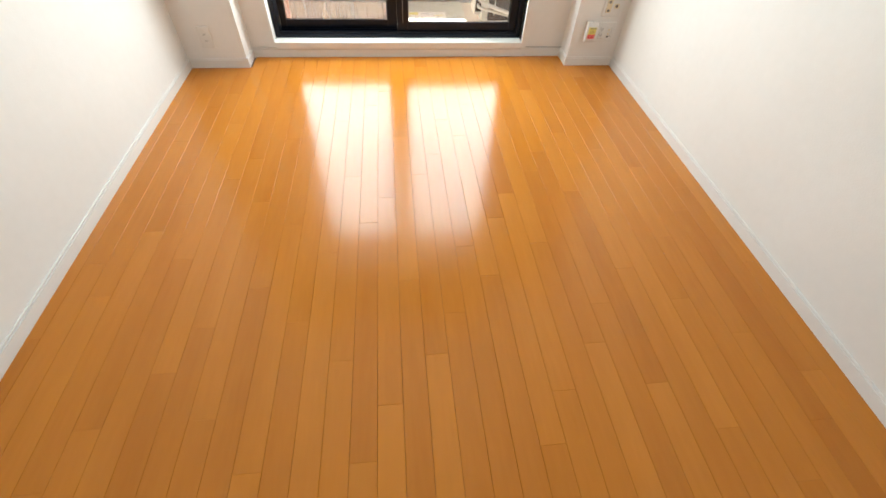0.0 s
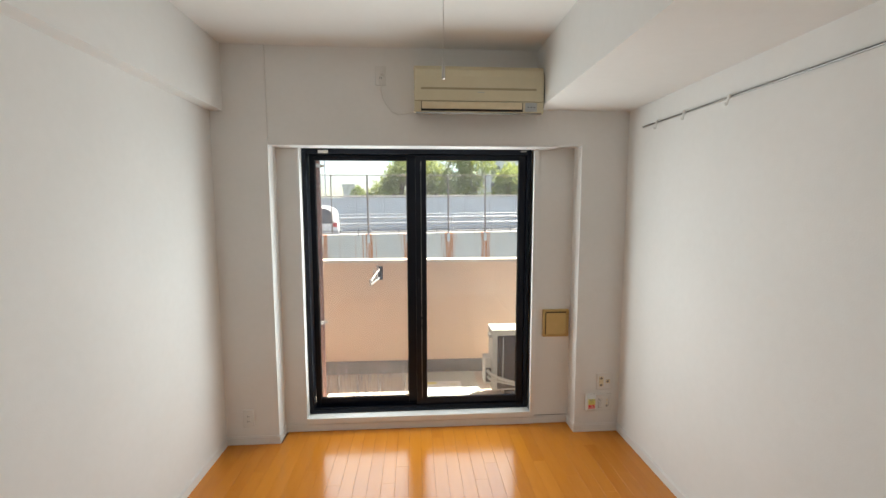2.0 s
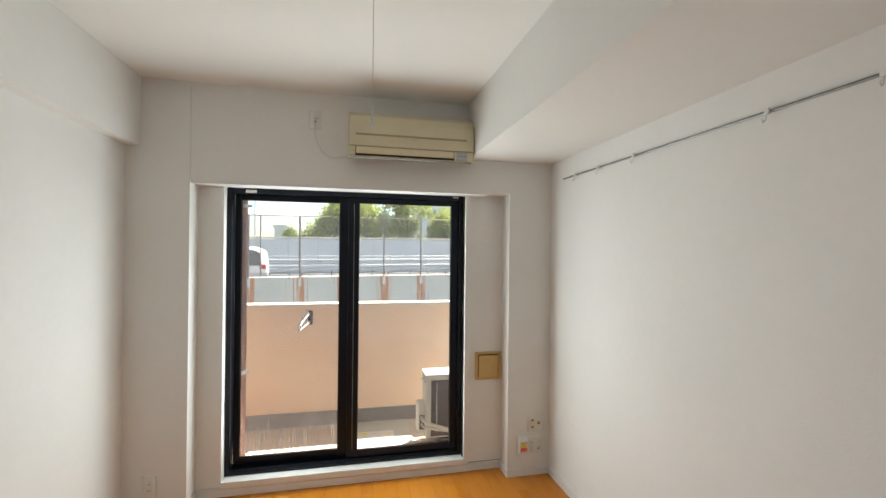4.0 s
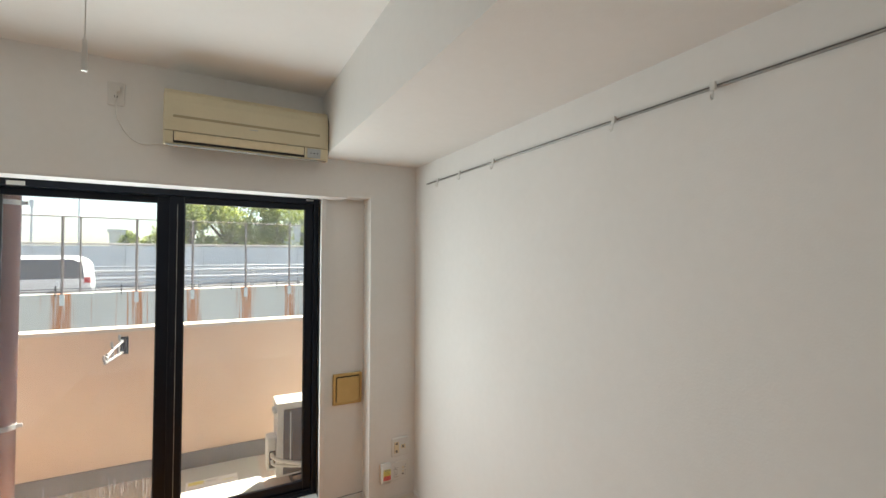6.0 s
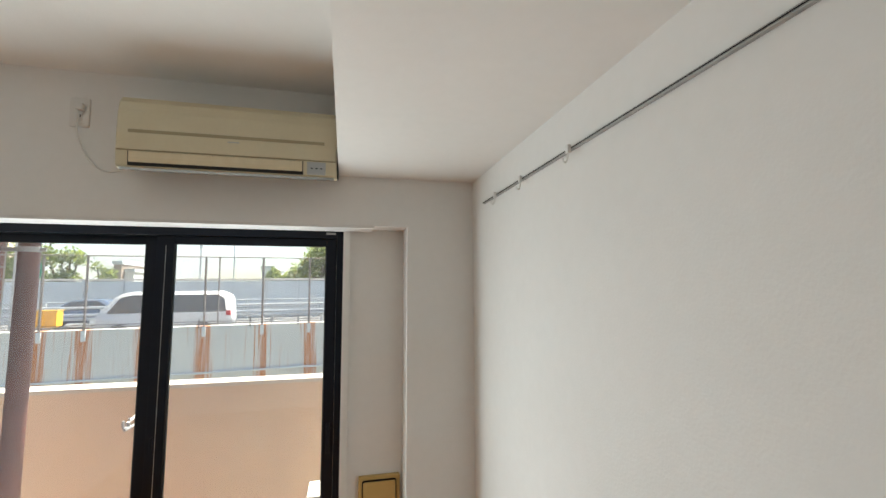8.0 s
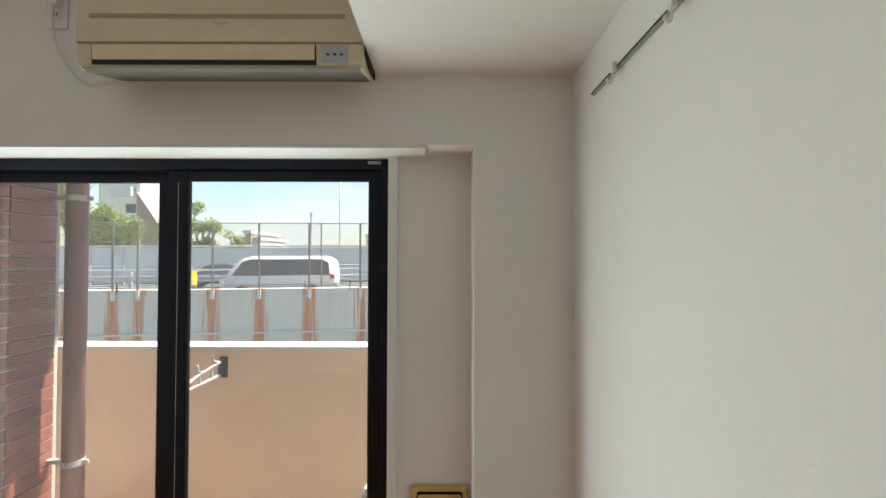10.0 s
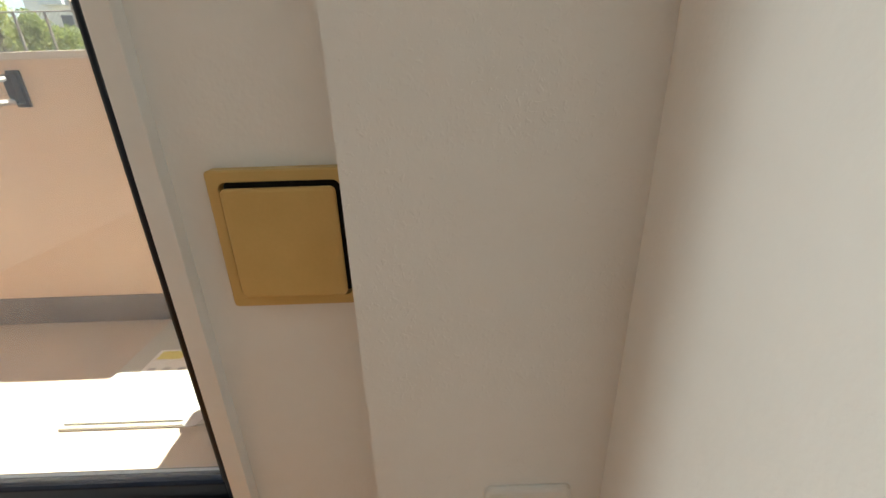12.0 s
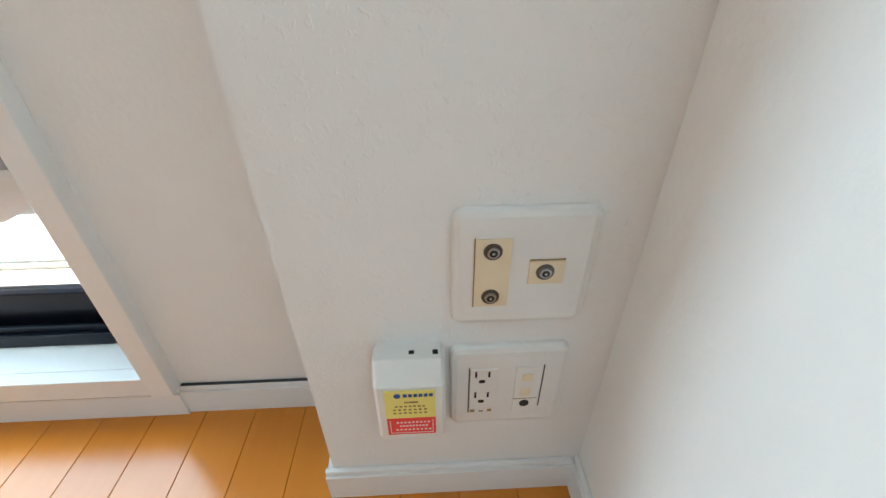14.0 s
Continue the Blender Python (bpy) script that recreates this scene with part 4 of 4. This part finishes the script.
for px_ in FENCE_POSTS:
    bm = box(px_ - 0.05, px_ + 0.05, FENCE_Y - 0.075, FENCE_Y - 0.002, WALL_TOP - 0.30, WALL_TOP - 0.02, bevel=0.004, segs=1)
    part("bracket", bm, M_BARRIER, fence)
    part("post", tube((px_, FENCE_Y - 0.04, WALL_TOP - 0.28), (px_, FENCE_Y - 0.04, TOP_RAIL), 0.032, n=8), M_FENCE, fence)
part("brace_post", tube((-4.20, FENCE_Y - 0.02, WALL_TOP + 0.02), (-4.20, FENCE_Y - 0.02, TOP_RAIL), 0.020, n=8), M_FENCE, fence, "thin extra post")
part("top_rail", tube((RW0, FENCE_Y - 0.04, TOP_RAIL), (RW1, FENCE_Y - 0.04, TOP_RAIL), 0.016, n=6), M_FENCE, fence)
part("bottom_rail", tube((RW0, FENCE_Y - 0.04, WALL_TOP + 0.07), (RW1, FENCE_Y - 0.04, WALL_TOP + 0.07), 0.014, n=6), M_FENCE, fence)
part("cable", tube((RW0, FENCE_Y - 0.02, WALL_TOP + 0.13), (RW1, FENCE_Y - 0.02, WALL_TOP + 0.13), 0.009, n=6), M_SASH, fence)
for k in range(14):
    part("cable_clip", box(-14.3 + 1.37 * k, -14.27 + 1.37 * k, FENCE_Y - 0.03, FENCE_Y, WALL_TOP - 0.05, WALL_TOP + 0.22), M_SASH, fence)


def mesh_net(x0, x1, z0, z1, y, step):
    """Diamond wire netting of thin flat-sided wires."""
    vs, fs = [], []
    w, h = x1 - x0, z1 - z0
    n = int((w + h) / step)
    for s in (1, -1):
        for k in range(n + 1):
            c = k * step
            t0, t1 = max(0, c - w), min(h, c)
            if t1 - t0 < 0.02:
                continue
            a, b = (c - t0, t0), (c - t1, t1)
            if s < 0:
                a, b = (w - a[0], a[1]), (w - b[0], b[1])
            i = len(vs)
            r = 0.0019
            for qx, qz in (a, b):
                vs += [(x0 + qx - r, y, z0 + qz - r * s), (x0 + qx + r, y, z0 + qz + r * s), (x0 + qx, y + 0.007, z0 + qz)]
            fs += [(i, i + 1, i + 4, i + 3), (i + 1, i + 2, i + 5, i + 4), (i + 2, i, i + 3, i + 5)]
    me = bpy.data.meshes.new("netting")
    me.from_pydata(vs, [], fs)
    me.materials.append(M_FENCE)
    ob = new("netting", me)
    ob.parent = fence
    ob.location = -fence.location
    return tagged(ob, "fine diamond wire netting", "", "", "stuff")


mesh_net(-16.6, 5.4, WALL_TOP + 0.07, TOP_RAIL, FENCE_Y - 0.03, 0.085)

yb = thing("roadside_box", (-8.5, FENCE_Y + 0.6, ROAD), "yellow-orange roadside equipment box behind the fence", "equipment box")
part("box_body", box(-8.75, -8.26, FENCE_Y + 0.45, FENCE_Y + 0.80, 0.66, 1.10, bevel=0.02), M_ORANGE, yb)
part("lid", box(-8.77, -8.24, FENCE_Y + 0.43, FENCE_Y + 0.82, 1.1005, 1.13, bevel=0.008), M_ORANGE, yb)
part("stand", box(-8.60, -8.41, FENCE_Y + 0.52, FENCE_Y + 0.68, ROAD, 0.6595), M_GALV, yb)


def guard_rail(y, z0):
    g = thing("guard_rail", (0, y, z0), "pale galvanised motorway guard rail", "guard rail", "guard rails on the motorway")
    for zz, rr in ((0.76, 0.055), (0.90, 0.055), (1.18, 0.045)):
        part("beam", tube((RW0, y, z0 + zz), (RW1, y, z0 + zz), rr, n=8), M_GALV, g)
    k = RW0 + 1
    while k < RW1:
        part("post", box(k - 0.06, k + 0.06, y + 0.08, y + 0.20, z0, z0 + 1.2, bevel=0.01, segs=1), M_GALV, g)
        k += 2.0
    return g


guard_rail(17.2, ROAD)
guard_rail(26.6, ROAD)
bar = thing("noise_barrier", (-4.56, 28.3, ROAD), "long grey noise barrier with panels beyond the motorway", "barrier")
for k in range(34):
    x0 = RW0 + 2.0 * k
    part("panel", box(x0 + 0.05, x0 + 1.95, 28.3, 28.42, ROAD, 2.22, bevel=0.02, segs=1), M_BARRIER, bar)
for k in range(35):
    x0 = RW0 + 2.0 * k
    part("barrier_post", box(x0 - 0.05, x0 + 0.05, 28.25, 28.47, ROAD, 2.26), M_GALV, bar)
part("barrier_cap", box(RW0, RW1, 28.28, 28.44, 2.2605, 2.38, bevel=0.01, segs=1), M_COPING, bar)


def lamp_post(x, y, z0, h, r, label):
    lp = thing("street_lamp", (x, y, z0), label, "street lamp")
    part("pole", tube((x, y, z0), (x, y, z0 + h), r, r * 0.62, n=12), M_GALV, lp, smooth=True)
    part("arm", sweep([(x, y, z0 + h - 0.1), (x + 0.3, y, z0 + h + 0.5), (x + 1.6, y, z0 + h + 0.8)], r * 0.5, n=6), M_GALV, lp)
    part("lamp_head", box(x + 1.5, x + 2.2, y - 0.15, y + 0.15, z0 + h + 0.72, z0 + h + 0.9, bevel=0.04), M_GALV, lp)
    return lp


lamp_post(-10.83, 15.64, ROAD, 10.0, 0.085, "tall pale grey street lamp beside the motorway")
lamp_post(-8.42, 31.5, -3.2, 13.0, 0.06, "slim grey street lamp beyond the noise barrier")
ant = thing("signal_mast", (-10.48, 31.0, -3.2), "short grey mast with a small box on top beyond the barrier", "mast")
part("pole", tube((-10.48, 31.0, -3.2), (-10.48, 31.0, 4.55), 0.06, n=8), M_GALV, ant)
part("mast_head", box(-10.58, -10.38, 30.9, 31.1, 4.5505, 4.95, bevel=0.02), M_GALV, ant)
sg = thing("road_sign", (-12.2, 17.6, ROAD), "small green road sign on a grey post", "road sign")
part("post", tube((-12.12, 17.62, ROAD), (-12.12, 17.62, 2.7), 0.035, n=8), M_GALV, sg)
part("sign_plate", box(-12.28, -11.98, 17.55, 17.568, 2.13, 2.70, bevel=0.004), M_GREEN, sg)


def car(name, x, y, length, height, paint, label, boxy):
    """Seen from its side; the nose points to -x."""
    c = thing(name, (x, y, ROAD), label, "car")
    w, z0 = 1.7, ROAD
    h = height
    if boxy:
        out = [(-0.50, 0.18), (-0.50, 0.46), (-0.47, 0.54), (-0.33, 0.93), (-0.24, 1.0), (0.40, 1.0), (0.48, 0.9), (0.5, 0.5), (0.5, 0.18)]
        glass = [(-0.40, 0.58), (-0.305, 0.88), (-0.24, 0.93), (0.40, 0.93), (0.455, 0.85), (0.465, 0.58)]
    else:
        out = [(-0.50, 0.20), (-0.50, 0.42), (-0.46, 0.52), (-0.24, 0.60), (-0.08, 0.95), (0.0, 1.0), (0.20, 1.0), (0.36, 0.68), (0.48, 0.62), (0.5, 0.5), (0.5, 0.2)]
        glass = [(-0.20, 0.62), (-0.07, 0.91), (0.0, 0.95), (0.19, 0.95), (0.32, 0.66)]

    def side(o, y0, y1):
        bm = bmesh.new()
        a = [bm.verts.new((x + px * length, y0, z0 + pz * h)) for px, pz in o]
        b = [bm.verts.new((x + px * length, y1, z0 + pz * h)) for px, pz in o]
        bm.faces.new(a)
        bm.faces.new(b[::-1])
        for i in range(len(o)):
            bm.faces.new((a[i], b[i], b[(i + 1) % len(o)], a[(i + 1) % len(o)]))
        bmesh.ops.recalc_face_normals(bm, faces=bm.faces)
        return bm

    bm = side(out, y - w / 2, y + w / 2)
    bmesh.ops.bevel(bm, geom=[e for e in bm.edges], offset=0.05, segments=2, affect="EDGES")
    part("body", bm, paint, c, smooth=True)
    part("side_windows", side(glass, y - w / 2 - 0.006, y + w / 2 + 0.006), M_WINDOW_DARK, c, "dark side glazing")
    for px in (-0.31, 0.30):
        for yy in (y - w / 2 + 0.02, y + w / 2 - 0.22):
            wh = part("wheel", tube((x + px * length, yy - 0.03, z0 + 0.33), (x + px * length, yy + 0.2, z0 + 0.33), 0.33, n=24), M_RUBBER, c, "black tyre")
            part("rim", tube((x + px * length, yy - 0.036, z0 + 0.33), (x + px * length, yy - 0.031, z0 + 0.33), 0.20, n=18), M_GALV, wh)
    part("tail_light", box(x + 0.465 * length, x + 0.502 * length, y - w / 2 - 0.008, y - w / 2 + 0.2, z0 + 0.50 * h, z0 + 0.60 * h), M_LAMP_RED, c)
    part("headlight", box(x - 0.502 * length, x - 0.465 * length, y - w / 2 - 0.008, y - w / 2 + 0.2, z0 + 0.40 * h, z0 + 0.48 * h), M_LABELWHITE, c)
    return c


car("saloon_car", -12.06, 23.8, 4.3, 1.38, M_CAR_GREY, "blue-grey saloon car driving on the motorway", False)
car("minivan", -6.4, 15.9, 4.2, 1.76, M_CAR_WHITE, "white minivan with dark windows on the motorway", True)


# the motorway runs on at a slight angle to the flats, climbing a little
slant = Matrix.Rotation(FENCE_TURN, 4, "Z") @ Matrix.Rotation(-FENCE_RISE, 4, "Y")
for ob in list(scene.objects):
    base_name = ob.name.split(".")[0]
    if ob.parent is None and base_name in ("retaining_wall", "wall_ledge", "road", "chain_link_fence", "roadside_box", "guard_rail", "noise_barrier", "saloon_car", "minivan") or (base_name == "street_lamp" and ob.location.y < 20 and ob.parent is None):
        ob.location = FENCE_PIVOT + slant @ (ob.location - FENCE_PIVOT)
        ob.rotation_euler = slant.to_euler()


# ---- buildings and trees far off ----
def tower():
    t = thing("tower_building", (-67, 85, GZ), "pale stepped apartment tower with brown lower roofs", "building")
    part("wall", box(-71.7, -66.9, 86, 96, GZ, 23.2), M_TOWER, t, "set-back tower wing")
    part("wall", box(-66.8, -62.4, 85, 96, GZ, 22.1), M_TOWER, t)
    part("wall", box(-69.0, -64.9, 88, 95, 23.21, 27.8), M_TOWER, t, "roof tower block")
    part("parapet_roof", box(-71.9, -66.85, 85.9, 96.1, 23.2005, 23.6), M_TOWER, t)
    part("balcony", box(-67.3, -63.3, 83.6, 84.99, 13.7, 15.6), M_BARRIER, t, "grey balcony front")
    wedge = bmesh.new()
    front = [wedge.verts.new((wx, 84.0, wz)) for wx, wz in ((-62.35, GZ), (-57.5, GZ), (-57.5, 7.5), (-62.35, 14.5))]
    back = [wedge.verts.new((v.co.x, 95.0, v.co.z)) for v in front]
    wedge.faces.new(front)
    wedge.faces.new(back[::-1])
    for i in range(4):
        wedge.faces.new((front[i], back[i], back[(i + 1) % 4], front[(i + 1) % 4]))
    bmesh.ops.recalc_face_normals(wedge, faces=wedge.faces)
    part("wall", wedge, M_TOWER_DARK, t, "brown wing with a sloping roof")
    for xx, zz, ww, hh in ((-66.2, 20.4, 1.3, 1.6), (-66.4, 16.8, 1.3, 1.9), (-63.9, 17.4, 0.7, 2.2), (-65.2, 10.4, 2.0, 1.8)):
        part("window", box(xx, xx + ww, 84.93, 84.998, zz, zz + hh), M_WINDOW_DARK, t)
    return t


tower()


def block(x0, x1, y, z1, mat, label):
    b = thing("apartment_building", ((x0 + x1) / 2, y, GZ), label, "building")
    part("wall", box(x0, x1, y, y + 12, GZ, z1), mat, b)
    part("roof", box(x0 - 0.2, x1 + 0.2, y - 0.2, y + 12.2, z1 + 0.01, z1 + 0.5), M_BARRIER, b)
    k = 0
    zz = 1.5
    while zz < z1 - 2:
        xx = x0 + 1
        while xx < x1 - 2:
            part("window", box(xx, xx + 1.6, y - 0.06, y - 0.002, zz, zz + 1.5), M_WINDOW_DARK, b)
            xx += 3.2
        zz += 3.0
    return b


block(-35.6, -31.2, 70, 4.3, M_TOWER, "low cream building with a flat roof far beyond the motorway")
block(-33.4, -32.4, 69, 5.4, M_TOWER_DARK, "brown rooftop block far beyond the motorway")
block(11.6, 26, 75, 12.0, M_BARRIER, "grey-blue building behind the trees")
block(-13.4, -11.6, 70, 4.9, M_BARRIER, "pale grey building behind the barrier")


def tree(x, y, z0, h, r, leaf, seed, label, dense=1.0):
    rng = random.Random(seed)
    t = thing("tree", (x, y, z0), label, "tree")
    trunk = tube((x, y, z0), (x + 0.1, y, z0 + h * 0.45), 0.035 * h, 0.018 * h, n=10)
    lobes = []
    for k in range(13):
        a = 2 * math.pi * k / 13 + rng.uniform(-0.3, 0.3)
        rr = r * rng.uniform(0.25, 0.72)
        c = Vector((x + rr * math.cos(a), y + 0.7 * rr * math.sin(a), z0 + h * rng.uniform(0.40, 0.86)))
        lobes.append((c, r * rng.uniform(0.26, 0.44)))
        add_tube(trunk, (x + 0.08, y, z0 + h * rng.uniform(0.3, 0.44)), c, 0.014 * h, 0.004 * h, n=6)
    part("trunk", trunk, M_BARK, t, "branching brown trunk")
    vs, fs = [], []
    for c, lr in lobes:
        for k in range(int(420 * dense)):
            d = Vector((rng.gauss(0, 1), rng.gauss(0, 1), rng.gauss(0, 1))).normalized()
            p = c + d * lr * rng.uniform(0.45, 1.12) * (1 + 0.25 * math.sin(5 * d.x + 3 * d.z))
            s = rng.uniform(0.06, 0.17)
            u = Vector((rng.gauss(0, 1), rng.gauss(0, 1), rng.gauss(0, 1))).normalized()
            w = u.cross(Vector((rng.gauss(0, 1), rng.gauss(0, 1), rng.gauss(0, 1)))).normalized()
            i = len(vs)
            vs += [p - u * s, p + w * s * 0.6, p + u * s, p - w * s * 0.6]
            fs.append((i, i + 1, i + 2, i + 3))
    me = bpy.data.meshes.new("crown")
    me.from_pydata([tuple(v - Vector((x, y, z0))) for v in vs], [], fs)
    me.materials.append(leaf)
    cr = new("crown", me)
    cr.parent = t
    tagged(cr, "uneven leafy crown", "", "", "stuff")
    return t


tree(-3.2, 42, GZ, 10.4, 2.9, M_LEAF, 3, "broad yellow-green tree behind the noise barrier", 2.2)
tree(0.4, 43, GZ, 13.6, 3.9, M_LEAF, 4, "broad yellow-green tree behind the noise barrier", 2.2)
tree(4.4, 42, GZ, 12.0, 2.9, M_LEAF, 5, "bright green tree behind the noise barrier", 2.0)
tree(-6.6, 42, GZ, 7.6, 1.5, M_LEAF2, 6, "smaller dark green tree behind the noise barrier")
tree(9.0, 43, GZ, 10.2, 2.7, M_LEAF, 7, "bright green tree behind the noise barrier", 1.6)
tree(-34.4, 38, GZ, 14.6, 4.4, M_LEAF, 8, "large green tree in front of the pale tower", 2.4)
tree(-30.4, 38, GZ, 10.6, 2.8, M_LEAF2, 9, "large green tree in front of the pale tower", 1.6)
tree(-25.0, 38, GZ, 11.0, 2.6, M_LEAF2, 10, "thin green tree with gaps in its crown", 0.7)
tree(-22.4, 38, GZ, 9.0, 1.7, M_LEAF2, 11, "thin green tree with gaps in its crown", 0.5)
tree(-19.6, 38, GZ, 8.0, 1.2, M_LEAF2, 12, "sparse young tree with thin twigs", 0.2)

# ---- pieces of the tiled wall ----
tile_mesh = {}


def piece(name, size, bevel, mat, parent, at):
    key = (name, tuple(round(s, 4) for s in size))
    if key not in tile_mesh:
        bm = box(-size[0] / 2, size[0] / 2, -size[1] / 2, size[1] / 2, -size[2], 0)
        top = [e for e in bm.edges if all(v.co.z > -1e-6 for v in e.verts)] if name == "plank" else [e for e in bm.edges if all(v.co.x > size[0] / 2 - 1e-6 for v in e.verts)]
        bmesh.ops.bevel(bm, geom=top, offset=bevel, segments=1, affect="EDGES")
        me = bpy.data.meshes.new(name)
        bm.to_mesh(me)
        bm.free()
        me.materials.append(mat)
        tile_mesh[key] = me
    ob = new(name, tile_mesh[key])
    ob.parent = parent
    ob.location = Vector(at) - place(parent)
    return ob


TL, TH, TG = 0.222, 0.056, 0.007
z = BZ + 0.066
while z < 2.64:
    y = OUT_Y + 0.022
    while y < TWY:
        a, b = y, min(y + TL, TWY)
        if b - a > 0.03:
            piece("tile", (0.010, b - a, TH), 0.0015, M_TILE, tw, (TWX - 0.005, (a + b) / 2, z))
        y += TL + TG
    z += TH + TG

# ---- floor planks ----
PW = 0.07535
rows_n = 35
LEN = 0.909
rng = random.Random(5)
offs = [0.0, 0.303, 0.606, 0.152, 0.455, 0.758]
for i in range(rows_n):
    x = -PW * (i + 0.5)
    start = WALL_Y - offs[(i * 4 + (i // 3)) % 6]
    y1 = WALL_Y
    y0 = start if start < WALL_Y - 0.05 else WALL_Y - LEN
    while y1 > -3.83:
        y0 = max(y0, -3.85)
        if y1 > -3.84:
            lim = y1
            if x < COL_X or x > PIL_X:
                lim = min(y1, 0.0 if x > PIL_X else COL_Y)
            if lim - y0 > 0.02:
                piece("plank", (PW - 0.0007, lim - y0 - 0.0002, 0.0118), 0.0005, M_PLANK, floor, (x, (lim + y0) / 2, 0.0))
        y1, y0 = y0, y0 - LEN
        if y1 <= -3.84:
            break
structure("floor_back", box(XL, 0, YS, -3.85, -0.0118, 0.0), M_PLANK, "glossy orange floor boards at the back of the room", "floor")
